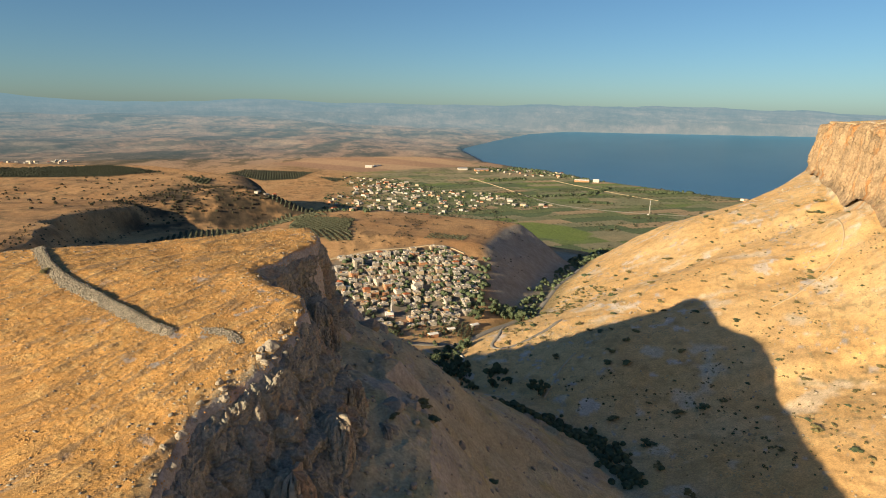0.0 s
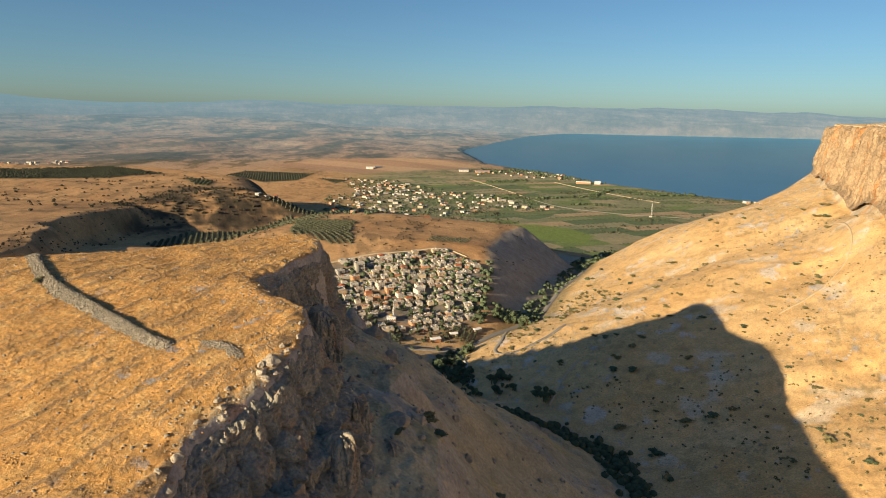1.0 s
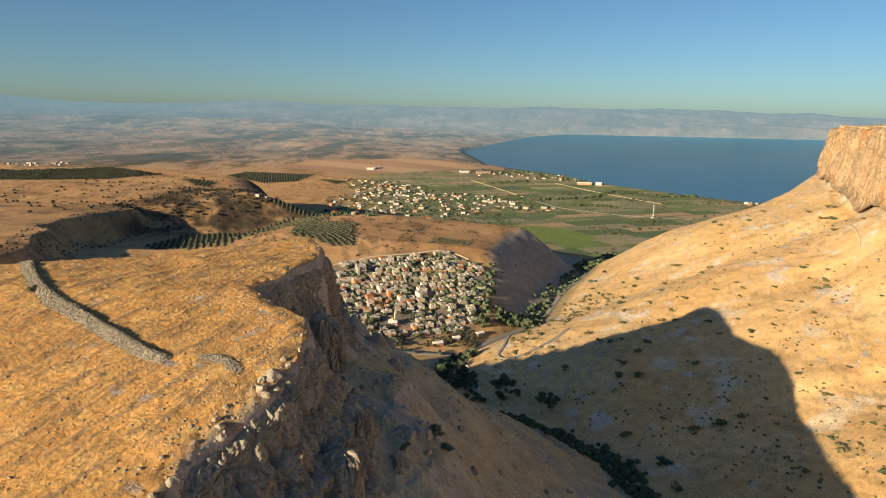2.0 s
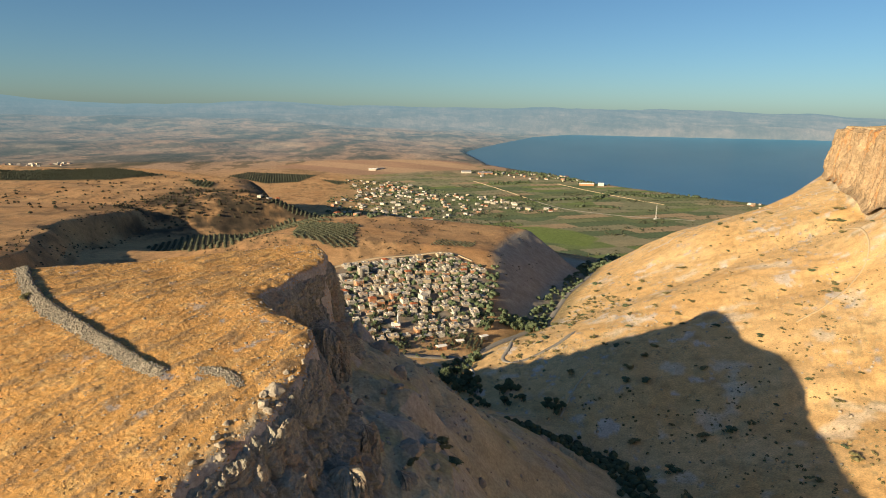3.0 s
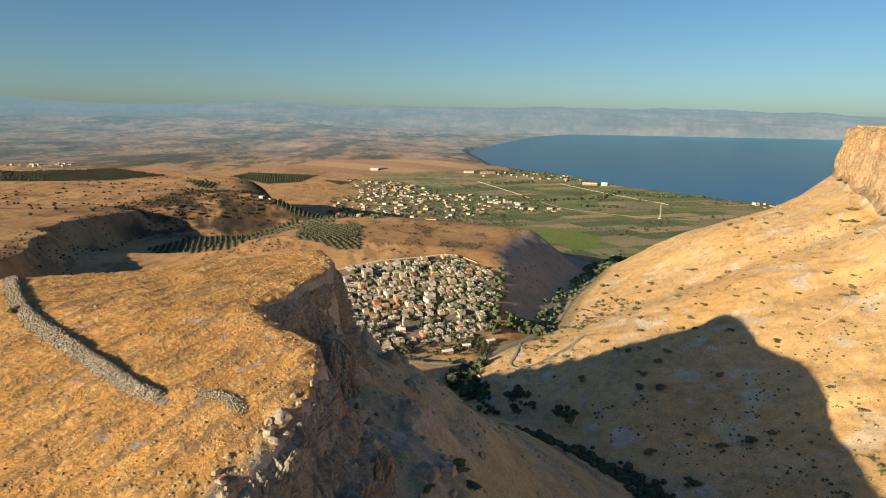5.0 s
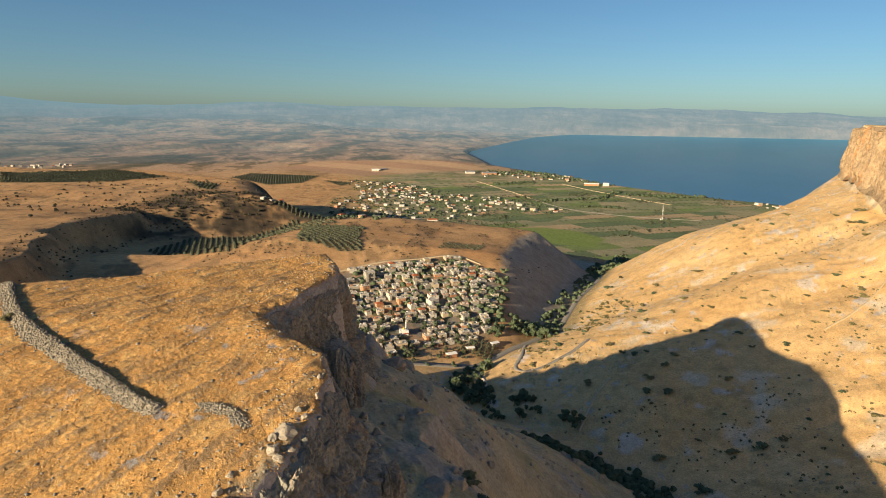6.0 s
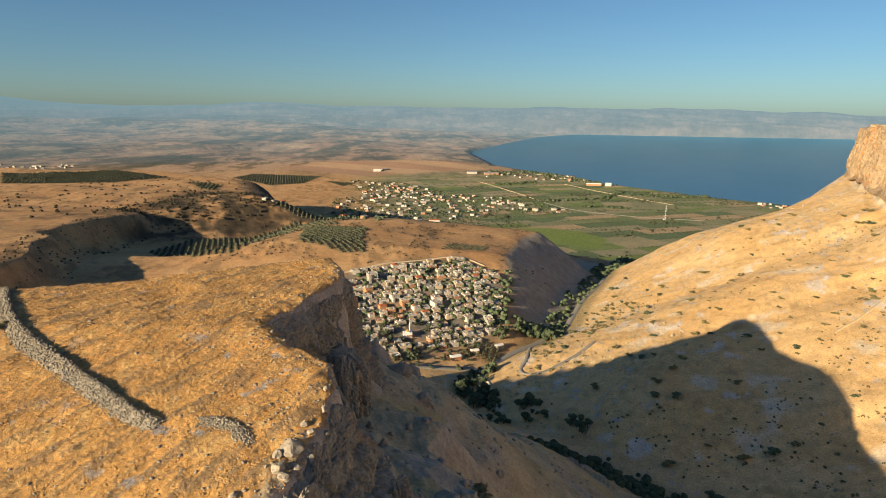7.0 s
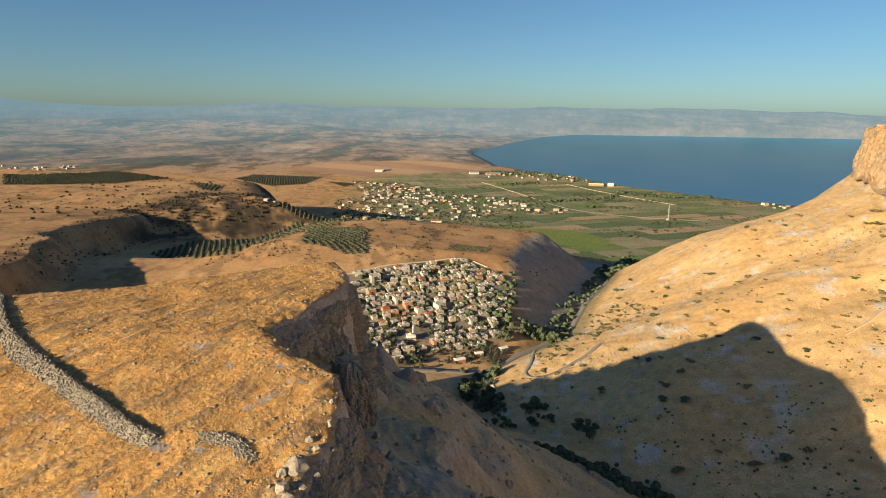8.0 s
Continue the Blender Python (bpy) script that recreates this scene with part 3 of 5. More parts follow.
RANGES = np.concatenate([[0.02], np.geomspace(6, 85, 40), np.geomspace(85, 310, 310)[1:], np.geomspace(310, 1700, 230)[1:], np.geomspace(1700, 4600, 170)[1:]])
R, A = np.meshgrid(RANGES, ANGLES, indexing="ij")
TX, TY = CENTRE[0] + R * np.sin(A), CENTRE[1] + R * np.cos(A)
TZ = land(TX, TY)
NB = normals(TX, TY, TZ)
# tufts and stones on the table-top, clods on the slopes
DR, DC = inside_distance(TX, TY, RIM), inside_distance(TX, TY, CRAG)
UX = TX - np.interp(TY, AXIS_Y, AXIS_X)
tufts = np.maximum(fbm(TX, TY, 1.5, 3, 0.6, 61), -0.1) * 0.22 + 0.5 * np.clip(growth_shadow_drifts(TX, TY), -0.1, 0.5)
TZ = TZ + tufts * step(2, -3, DR) * step(420, 300, R)
TZ = TZ + (1.0 * fbm(TX, TY, 9, 4, 0.6, 63) + 0.6 * np.maximum(fbm(TX, TY, 3.5, 3, 0.6, 64), 0)) * step(5, 40, UX) * step(1000, 850, R) * step(20, 40, DC)
TZ = TZ + 1.6 * fbm(TX, TY, 12, 5, 0.62, 65) * step(4, 16, DR) * step(160, 120, DR) * step(-90, -40, TX)
# the ground steps back behind the rock faces
push = -7.0 * step(0.9, 0.65, NB[..., 2]) * step(32, 20, np.abs(DC))
TX, TY = TX + NB[..., 0] * push, TY + NB[..., 1] * push
TZ = TZ + push * 0.25 * NB[..., 2]
NB = normals(TX, TY, TZ)
GX, GY, GZ, _ = draw_in(TX, TY, TZ)
ground = new("ground", sheet("ground", GX, GY, GZ, True))
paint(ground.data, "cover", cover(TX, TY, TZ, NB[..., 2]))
ground.data.materials.append(GROUND)
tagged(ground, "dry grassy hills with limestone cliffs, fields and plain", "ground", kind="structure")

FA, FR = ANGLES[:900:2], np.geomspace(4600, 24000, 120)
R2, A2 = np.meshgrid(FR, np.concatenate([FA, np.radians(np.linspace(43, 316, 60))]), indexing="ij")
FX, FY = CENTRE[0] + R2 * np.sin(A2), CENTRE[1] + R2 * np.cos(A2)
FZ = land(FX, FY)
BX, BY, BZ, _ = draw_in(FX, FY, FZ)
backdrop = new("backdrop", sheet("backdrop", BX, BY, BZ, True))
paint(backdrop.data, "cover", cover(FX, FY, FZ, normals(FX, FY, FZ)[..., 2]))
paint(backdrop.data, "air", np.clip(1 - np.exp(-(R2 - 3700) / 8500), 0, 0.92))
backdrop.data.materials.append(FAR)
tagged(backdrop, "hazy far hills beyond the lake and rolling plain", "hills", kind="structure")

LR, LA = np.meshgrid(np.geomspace(2300, 17000, 110), np.radians(np.linspace(-2, 80, 180)), indexing="ij")
lx, ly, lz, _ = draw_in(CENTRE[0] + LR * np.sin(LA), CENTRE[1] + LR * np.cos(LA), np.full(LR.shape, LAKE_Z))
lake = new("lake", sheet("lake", lx, ly, lz, False))
lake.data.materials.append(WATER)
tagged(lake, "wide calm blue lake behind the plain", "lake", kind="structure")


# ---- cliff faces: rock standing proud of the steep ground ----
def smooth_line(pts, rounds=3):
    p = np.array(pts, float)
    for _ in range(rounds):
        q = np.empty((2 * len(p) - 2, 2))
        q[0::2], q[1::2] = 0.75 * p[:-1] + 0.25 * p[1:], 0.25 * p[:-1] + 0.75 * p[1:]
        p = np.concatenate([p[:1], q, p[-1:]])
    return p


def resample(p, gap):
    d = np.concatenate([[0], np.cumsum(np.hypot(*np.diff(p, axis=0).T))])
    s = np.arange(0, d[-1], gap)
    return np.stack([np.interp(s, d, p[:, 0]), np.interp(s, d, p[:, 1])], 1), s


def fbm3(x, y, z, size, octaves=4, gain=0.55, seed=0):
    """Solid noise out of three flat ones."""
    return (fbm(x, y + 0.3 * z, size, octaves, gain, seed) + fbm(y, z, size, octaves, gain, seed + 1) + fbm(z + 0.2 * y, x, size, octaves, gain, seed + 2)) * 0.62


def cells(u, v, seed):
    """Broken blocks: a random level for each cell, and the distance to its crack."""
    iu, iv = np.floor(u).astype(int), np.floor(v).astype(int)
    d1, d2, level = np.full(u.shape, 9.0), np.full(u.shape, 9.0), np.zeros(u.shape)
    for a in (-1, 0, 1):
        for b in (-1, 0, 1):
            ju, jv = iu + a, iv + b
            pu = ju + 0.15 + 0.7 * GRADS[(ju + 37 * seed) & 255, jv & 255]
            pv = jv + 0.15 + 0.7 * GRADS[(ju + 91 * seed) & 255, (jv + 13) & 255]
            d = np.hypot(u - pu, v - pv)
            lev = GRADS[(ju + 53 * seed) & 255, (jv + 29) & 255]
            nearer = d < d1
            d2 = np.where(nearer, d1, np.minimum(d2, d))
            level = np.where(nearer, lev, level)
            d1 = np.where(nearer, d, d1)
    return level, d2 - d1


def cliff_face(name, pts, gap, reach, rows, height_at, blocks, proud, material, label, tall=1.7, flute=0.36, chunk=0.40):
    """A rock face along a rim: sampled along the rim and down the slope, broken into ribs, ledges and blocks."""
    line, s = resample(smooth_line(pts), gap)
    tx, ty = np.gradient(line[:, 0]), np.gradient(line[:, 1])
    k = max(3, int(9 / gap))
    ker = np.ones(k) / k
    tx, ty = np.convolve(np.pad(tx, k // 2, mode="edge"), ker, "same")[k // 2:][:len(s)], np.convolve(np.pad(ty, k // 2, mode="edge"), ker, "same")[k // 2:][:len(s)]
    n = np.hypot(tx, ty)
    nx, ny = -ty / n, tx / n
    if height_at(line[:1, 0] + 12 * nx[:1], line[:1, 1] + 12 * ny[:1])[0] > height_at(line[:1, 0] - 12 * nx[:1], line[:1, 1] - 12 * ny[:1])[0]:
        nx, ny = -nx, -ny
    d = np.linspace(0, 1, rows * 4)[:, None] * (reach[1] - reach[0]) + reach[0]
    X, Y = line[:, 0][None] + nx[None] * d, line[:, 1][None] + ny[None] * d
    Z = height_at(X, Y)
    # even steps down each profile
    run = np.concatenate([np.zeros((1, len(s))), np.cumsum(np.sqrt(np.diff(Z, axis=0) ** 2 + (np.diff(d, axis=0)) ** 2), 0)])
    want = np.linspace(0, 1, rows)[:, None] * run[-1][None]
    out = [np.empty((rows, len(s))) for _ in range(3)]
    for i in range(len(s)):
        for o, v in zip(out, (X[:, i], Y[:, i], Z[:, i])):
            o[:, i] = np.interp(want[:, i], run[:, i], v)
    X, Y, Z = out
    N = normals(X, Y, Z)
    S = np.broadcast_to(s[None], X.shape)
    rib = fbm(S, Z * 0.2, blocks * 2.4, 4, 0.55, 71)
    big, gap1 = cells(S / blocks + 0.25 * rib, Z / (blocks * tall), 1)
    small, gap2 = cells(S / (blocks * 0.36) + 0.3 * rib, Z / (blocks * 0.3 * tall), 2)
    fine = fbm(S, Z, blocks * 0.3, 4, 0.62, 73)
    cleft = -np.maximum(0, 1 - np.abs(fbm(S, Z * 0.10, blocks * 2.6, 3, 0.55, 74)) * 7)
    push = proud + blocks * (flute * rib + chunk * (big - 0.5) + 0.20 * (small - 0.5) + 0.14 * fine + 0.5 * cleft - 0.5 * chunk * step(0.16, 0.02, gap1) - 0.07 * step(0.2, 0.03, gap2))
    steep = step(0.80, 0.56, N[..., 2]) * step(1, 0.8, np.linspace(0, 1, rows))[:, None]
    push = push * steep * step(0.4, 7, Z[:1] - Z) - 1.6 * (1 - steep)
    X, Y, Z = X + N[..., 0] * push, Y + N[..., 1] * push, Z + np.where(push < 0, N[..., 2] * push, 0.15 * N[..., 2] * push)
    me = sheet(name, X, Y, Z, False)
    me.materials.append(material)
    me.polygons.foreach_set("use_smooth", np.zeros(len(me.polygons), bool))
    ob = new(name, me)
    return tagged(ob, label, "cliff", kind="structure")


def layered_face(name, pts, gap, rows, material, label):
    """Broken rock face under the rim: tiers and ledges cut by upright joints, with buttresses and deep clefts."""
    line, s = resample(smooth_line(pts), gap)
    k = max(3, int(11 / gap)) | 1
    smooth = lambda a: np.convolve(np.pad(a, k // 2, mode="edge"), np.ones(k) / k, "valid")
    tx, ty = smooth(np.gradient(line[:, 0])), smooth(np.gradient(line[:, 1]))
    n = np.hypot(tx, ty)
    nx, ny = ty / n, -tx / n
    if inside_distance(line[:1, 0] + 5 * nx[:1], line[:1, 1] + 5 * ny[:1], RIM)[0] < 0:
        nx, ny = -nx, -ny
    wave = -rim_wave(line[:, 0], line[:, 1])
    top = land(line[:, 0] - nx * 14, line[:, 1] - ny * 14)
    broken = np.array([(-12, 2.4), (-9, 2.0), (-7, 1.9), (-5, 1.7), (-3, 2.6), (-1.2, 4.5), (-0.4, 8), (0.6, 12), (3.5, 14.0), (5, 20), (8.5, 21.5), (10, 27.5), (13, 31), (17, 38), (24, 47)])
    sheer = np.array([(-9, 1.9), (-7, 1.5), (-5, 1.7), (-3.5, 2.4), (-2, 4), (-1, 8), (0, 13), (1, 19), (2, 25), (4, 27), (5, 33), (7, 37), (10, 42), (13, 47), (18, 54)])
    v = np.linspace(0, len(broken) - 1, rows)
    mix = step(190, 222, line[:, 1])[None]
    prof = [np.interp(v, np.arange(len(broken)), broken[:, i])[:, None] * (1 - mix) + np.interp(v, np.arange(len(sheer)), sheer[:, i])[:, None] * mix for i in (0, 1)]
    S = np.broadcast_to(s[None], prof[0].shape)
    D = prof[1] + 2.2 * fbm(S, prof[1] * 0.2, 15, 3, 0.5, 70)
    rib, level = fbm(S, D * 0.12, 21, 3, 0.55, 71), fbm(S, D, 7, 3, 0.6, 75)
    slab, gap1 = cells(S / 5.2 + 0.35 * level, D / 6.5 + 0.2 * rib, 1)
    block, gap2 = cells(S / 1.5 + 0.3 * level, D / 1.9, 2)
    chip, gap3 = cells(S / 0.8, D / 0.9 + 0.4 * level, 3)
    bed = GRADS[np.floor(D / 2.1 + 0.5 * level).astype(int) & 255, 40]
    cleft = np.maximum(0, 1 - np.abs(fbm(S, D * 0.07, 17, 3, 0.55, 74)) * 10)
    push = 3.4 * rib + 2.6 * (slab - 0.5) + 1.1 * (block - 0.5) + 0.45 * (chip - 0.5) + 1.7 * (bed - 0.5) - 3.0 * cleft - 1.2 * step(0.14, 0.02, gap1) - 0.5 * step(0.2, 0.04, gap2) - 0.15 * step(0.2, 0.05, gap3)
    out = prof[0] + wave[None] + push * (0.3 * step(0.5, 5, prof[1]) + 0.7 * step(6, 15, prof[1]))
    X, Y = line[:, 0][None] + nx[None] * out, line[:, 1][None] + ny[None] * out
    crown = step(9, 3, prof[1]) * step(1.2, 3.0, v)[:, None]
    bare = step(0.15, 0.42, fbm(S, prof[0] * 1.5, 11, 3, 0.6, 77))
    Z = top[None] - prof[1] - 1.7 * crown * (1 - bare) + crown * (1.4 * np.maximum(block - 0.6, 0) + 0.6 * (slab - 0.6) + 0.5 * (chip - 0.5) - 0.5 * step(0.2, 0.04, gap2)) - 0.8 * (1 - step(0.2, 2.0, v))[:, None]
    Z = Z + 0.5 * fbm(X, Y, 1.2, 4, 0.65, 76) + 1.0 * level * step(6, 14, prof[1])
    me = sheet(name, X, Y, Z, False)
    me.materials.append(material)
    me.polygons.foreach_set("use_smooth", np.zeros(len(me.polygons), bool))
    return tagged(new(name, me), label, "cliff", kind="structure")


layered_face("cliff_near", RIM[1:18], 0.42, 150, CLIFF, "broken grey limestone cliff under the grassy rim")
cliff_face("cliff_far", CRAG[1:9], 1.1, (-16, 15), 100, land, 17.0, 3.5, CRAGFACE, "sunlit tawny limestone crag with dark clefts", 4.5, 0.5, 0.2)


def rock_tower(cx, cy, base, height, radius, seed, label):
    """An upright rock buttress: jointed, tapering a little, with a broken top."""
    a, v = np.meshgrid(np.linspace(0, 2 * math.pi, 97)[:-1], np.concatenate([np.linspace(0, 1, 46), np.linspace(1.0, 1.0, 9)]), indexing="xy")
    S, D = a * radius, (1 - v) * height
    wob = fbm(radius * np.cos(a) * 2, radius * np.sin(a) * 2, radius * 1.6, 3, 0.55, seed)
    slab, g1 = cells(np.cos(a) * 1.8 + np.sin(a) * 0.9 + 9, np.sin(a) * 1.8 + D / 14.0 + 5, seed % 7 + 1)
    block, g2 = cells(np.cos(a) * radius / 1.9 + D * 0.03, np.sin(a) * radius / 1.9 + D / 2.4, seed % 5 + 2)
    shrink = np.concatenate([np.ones(46), np.linspace(0.92, 0.02, 9)])[:, None]
    r = radius * (1.25 - 0.30 * v ** 1.5 - 0.22 * v ** 8 + 0.30 * wob) * shrink + (1.5 * (slab - 0.5) + 0.8 * (block - 0.5) - 0.8 * step(0.16, 0.02, g1) - 0.4 * step(0.2, 0.04, g2)) * shrink
    X, Y = cx + r * np.cos(a), cy + r * np.sin(a)
    Z = base + height * v + (0.10 * height * fbm(X, Y, radius, 3, 0.6, seed + 1) + 1.2 * (block - 0.5)) * v ** 3 * np.minimum(1, shrink * 1.3) + np.concatenate([np.zeros(46), np.linspace(0.2, 1.2, 9)])[:, None]
    me = sheet("rock_buttress", X, Y, Z, True)
    me.flip_normals()
    me.materials.append(CLIFF)
    me.polygons.foreach_set("use_smooth", np.zeros(len(me.polygons), bool))
    return tagged(new("rock_buttress", me), label, "rock", kind="structure")


for k, (x, y, base, height, radius, label) in enumerate((
        (-47, 229, 294, 32, 7.4, "tall rounded grey limestone pillar against the cliff"),
        (-27, 172, 302, 17, 3.6, "reddish limestone buttress at the foot of the cliff"),
        (-17, 171, 294, 12, 4.2, "blocky grey limestone buttress on the talus"),
        (-6, 208, 276, 14, 5.0, "low grey limestone outcrop with a dark hollow"),
        (-28, 150, 306, 14, 5.0, "broad grey limestone buttress below the rim"),
        (-34, 128, 302, 15, 4.4, "broken grey limestone buttress below the rim"))):
    rock_tower(x, y, base, height, radius, 31 + k, label)


# ---- helpers for things ----
def root(name, label, category, group="", at=None):
    e = tagged(new(name), label, category, group)
    if at:
        e.location = at
    return e


def link(name, me, parent, label="", at=None):
    ob = new(name, me)
    ob.parent = parent
    if label:
        tagged(ob, label)
    if at:
        ob.location = at
    return ob


def mesh_of(name, verts, faces, mats, slots=None, smooth=False):
    me = bpy.data.meshes.new(name)
    me.from_pydata([tuple(v) for v in verts], [], faces)
    for m in mats:
        me.materials.append(m)
    if slots is not None:
        me.polygons.foreach_set("material_index", np.array(slots, np.int32))
    if smooth:
        me.polygons.foreach_set("use_smooth", np.ones(len(faces), bool))
    me.update()
    return me


CUBE_F = [(0, 3, 2, 1), (4, 5, 6, 7), (0, 1, 5, 4), (1, 2, 6, 5), (2, 3, 7, 6), (3, 0, 4, 7)]


def boxes(name, items, mats, bevel=0.0):
    """Boxes (x0, y0, z0, x1, y1, z1, slot) in one mesh, with softened edges."""
    bm = bmesh.new()
    for it in items:
        x0, y0, z0, x1, y1, z1 = it[:6]
        vs = [bm.verts.new(p) for p in ((x0, y0, z0), (x1, y0, z0), (x1, y1, z0), (x0, y1, z0), (x0, y0, z1), (x1, y0, z1), (x1, y1, z1), (x0, y1, z1))]
        for f in CUBE_F:
            bm.faces.new([vs[i] for i in f]).material_index = it[6] if len(it) > 6 else 0
    if bevel:
        bmesh.ops.bevel(bm, geom=bm.edges[:], offset=bevel, segments=1, affect="EDGES")
    me = bpy.data.meshes.new(name)
    bm.to_mesh(me)
    bm.free()
    for m in mats:
        me.materials.append(m)
    return me


def lathe(name, rings, mats, sides=12, smooth=True):
    """A turned shape from (radius, height) rings."""
    verts, faces = [], []
    for r, z in rings:
        for i in range(sides):
            a = 2 * math.pi * i / sides
            verts.append((r * math.cos(a), r * math.sin(a), z))
    for k in range(len(rings) - 1):
        for i in range(sides):
            j = (i + 1) % sides
            faces.append((k * sides + i, k * sides + j, (k + 1) * sides + j, (k + 1) * sides + i))
    faces.append(tuple(range(sides))[::-1])
    faces.append(tuple((len(rings) - 1) * sides + i for i in range(sides)))
    return mesh_of(name, verts, faces, mats, None, smooth)


# ---- rocks ----
def rock_mesh(name, seed, size, flat, detail, mat):
    rng = random.Random(seed)
    bm = bmesh.new()
    bmesh.ops.create_icosphere(bm, subdivisions=detail, radius=1.0)
    cuts = [(Vector((rng.uniform(-1, 1), rng.uniform(-1, 1), rng.uniform(-0.6, 1))).normalized(), rng.uniform(0.55, 0.85)) for _ in range(9)]
    for v in bm.verts:
        for n, d in cuts:
            over = v.co.dot(n) - d
            if over > 0:
                v.co -= n * over
        v.co *= 1 + 0.20 * noise.noise(v.co * 1.9 + Vector((seed, 0, 0))) + 0.10 * noise.noise(v.co * 5.1 + Vector((0, seed, 0)))
        v.co = Vector((v.co.x * size * rng.uniform(0.97, 1.03), v.co.y * size * 0.85, v.co.z * size * flat))
    me = bpy.data.meshes.new(name)
    bm.to_mesh(me)
    bm.free()
    me.materials.append(mat)
    return me


def ground_many(x, y):
    x, y = np.asarray(x, float), np.asarray(y, float)
    return draw_in(x, y, land(x, y))


def normal_at(x, y, e=1.5):
    a = land(np.array([x - e, x + e, x, x]), np.array([y, y, y - e, y + e]))
    return Vector((-(a[1] - a[0]) / (2 * e), -(a[3] - a[2]) / (2 * e), 1)).normalized()


rng = random.Random(11)
ROCKS = [rock_mesh("boulder", 20 + i, 1.0, 0.7 + 0.08 * (i % 3), 3, ROCK) for i in range(6)]
spots = [(-45, 153, 2.4), (-47, 151, 1.3), (-43, 149, 1.2), (-46, 147.5, 1.5), (-44.5, 145.5, 1.2), (-49, 131, 1.6), (-50.5, 133, 1.3), (-51.5, 135, 1.1), (-48.5, 128, 1.2), (-53, 137, 1.0),
         (-42, 158, 1.1), (-44, 160, 0.9), (-41, 166, 1.3), (-42, 172, 1.0), (-52, 141, 0.9), (-55, 130, 1.0), (-56, 121, 1.4), (-55, 114, 1.3), (-58, 117, 1.0), (-54, 108, 1.5)]
line, _ = resample(smooth_line(RIM[3:16]), 4.2)
for p in line:
    spots.append((p[0] - rng.uniform(0.2, 7), p[1] + rng.uniform(-2, 2), rng.uniform(0.25, 0.65)))
for x, y, s in spots:
    z = float(land(np.array([x]), np.array([y]))[0])
    ob = new("boulder", ROCKS[rng.randrange(6)])
    ob.location, ob.scale = (x, y, z + 0.25 * s), (s, s * rng.uniform(0.8, 1.2), s * rng.uniform(0.75, 1.1))
    ob.rotation_euler = (rng.uniform(-0.3, 0.3), rng.uniform(-0.3, 0.3), rng.uniform(0, 6.3))
    tagged(ob, "large weathered pale limestone boulder on the cliff edge" if s > 1.15 else "small grey limestone boulder half sunk in dry grass", "boulder", "boulders along the rim")


def rubble(name, pts, sizes, mat, label, parent=None, lift=0.1, squash=0.75):
    """Many small stones as one mesh: each a knocked-about block."""
    nr = np.random.default_rng(len(pts))
    base = np.array([(-1, -1, -1), (1, -1, -1), (1, 1, -1), (-1, 1, -1), (-0.75, -0.8, 1), (0.8, -0.7, 1), (0.7, 0.75, 1), (-0.8, 0.7, 1)], float)
    n = len(pts)
    v = base[None] * (1 + 0.45 * (nr.random((n, 8, 3)) - 0.5)) * np.asarray(sizes)[:, None, None] * 0.5 * (0.7 + 0.6 * nr.random((n, 1, 3)))
    v[..., 2] *= squash
    a, b = nr.random(n) * 6.28, (nr.random(n) - 0.5) * 1.0
    ca, sa, cb, sb = np.cos(a)[:, None], np.sin(a)[:, None], np.cos(b)[:, None], np.sin(b)[:, None]
    x, y, z = v[..., 0], v[..., 1] * cb - v[..., 2] * sb, v[..., 1] * sb + v[..., 2] * cb
    v = np.stack([x * ca - y * sa, x * sa + y * ca, z + lift * np.asarray(sizes)[:, None]], -1) + np.asarray(pts)[:, None]
    f = (np.array(CUBE_F)[None] + 8 * np.arange(n)[:, None, None]).reshape(-1, 4)
    me = bpy.data.meshes.new(name)
    me.vertices.add(n * 8)
    me.vertices.foreach_set("co", v.astype(np.float32).ravel())
    me.loops.add(f.size)
    me.loops.foreach_set("vertex_index", f.astype(np.int32).ravel())
    me.polygons.add(len(f))
    me.polygons.foreach_set("loop_start", np.arange(0, f.size, 4, dtype=np.int32))
    me.polygons.foreach_set("loop_total", np.full(len(f), 4, np.int32))
    me.update(calc_edges=True)
    me.materials.append(mat)
    ob = new(name, me)
    ob.parent = parent
    tagged(ob, label, "" if parent else "stones", kind="stuff")
    return ob


for x, y, s in ((-27, 172, 3.4), (-23, 165, 2.6), (-15, 182, 3.8), (-9, 191, 3.0), (-31, 151, 3.6), (-27, 141, 2.8), (-21, 158, 2.2), (1, 214, 2.6), (9, 229, 2.2), (-34, 136, 3.2), (-37, 121, 4.0), (-30, 118, 2.4), (-33, 205, 3.0), (-22, 228, 2.6), (-18, 246, 3.6), (-25, 262, 4.4), (-35, 282, 5.0), (-31, 296, 4.2), (4, 250, 2.0), (-41, 108, 3.4)):
    ob = new("rock_outcrop", ROCKS[rng.randrange(6)])
    ob.location, ob.scale = (x, y, float(land(np.array([x]), np.array([y]))[0]) - 0.1 * s), (s, s * 1.2, s * 1.15)
    ob.rotation_euler = (rng.uniform(-0.4, 0.4), rng.uniform(-0.2, 0.5), rng.uniform(0, 6.3))
    ob.data.materials[0] = ROCK
    tagged(ob, "jutting grey limestone outcrop on the shaded slope", "rock", "outcrops under the cliff")

nr = np.random.default_rng(5)
x, y = nr.uniform(-175, -30, 30000), nr.uniform(85, 280, 30000)
dr = inside_distance(x, y, RIM)
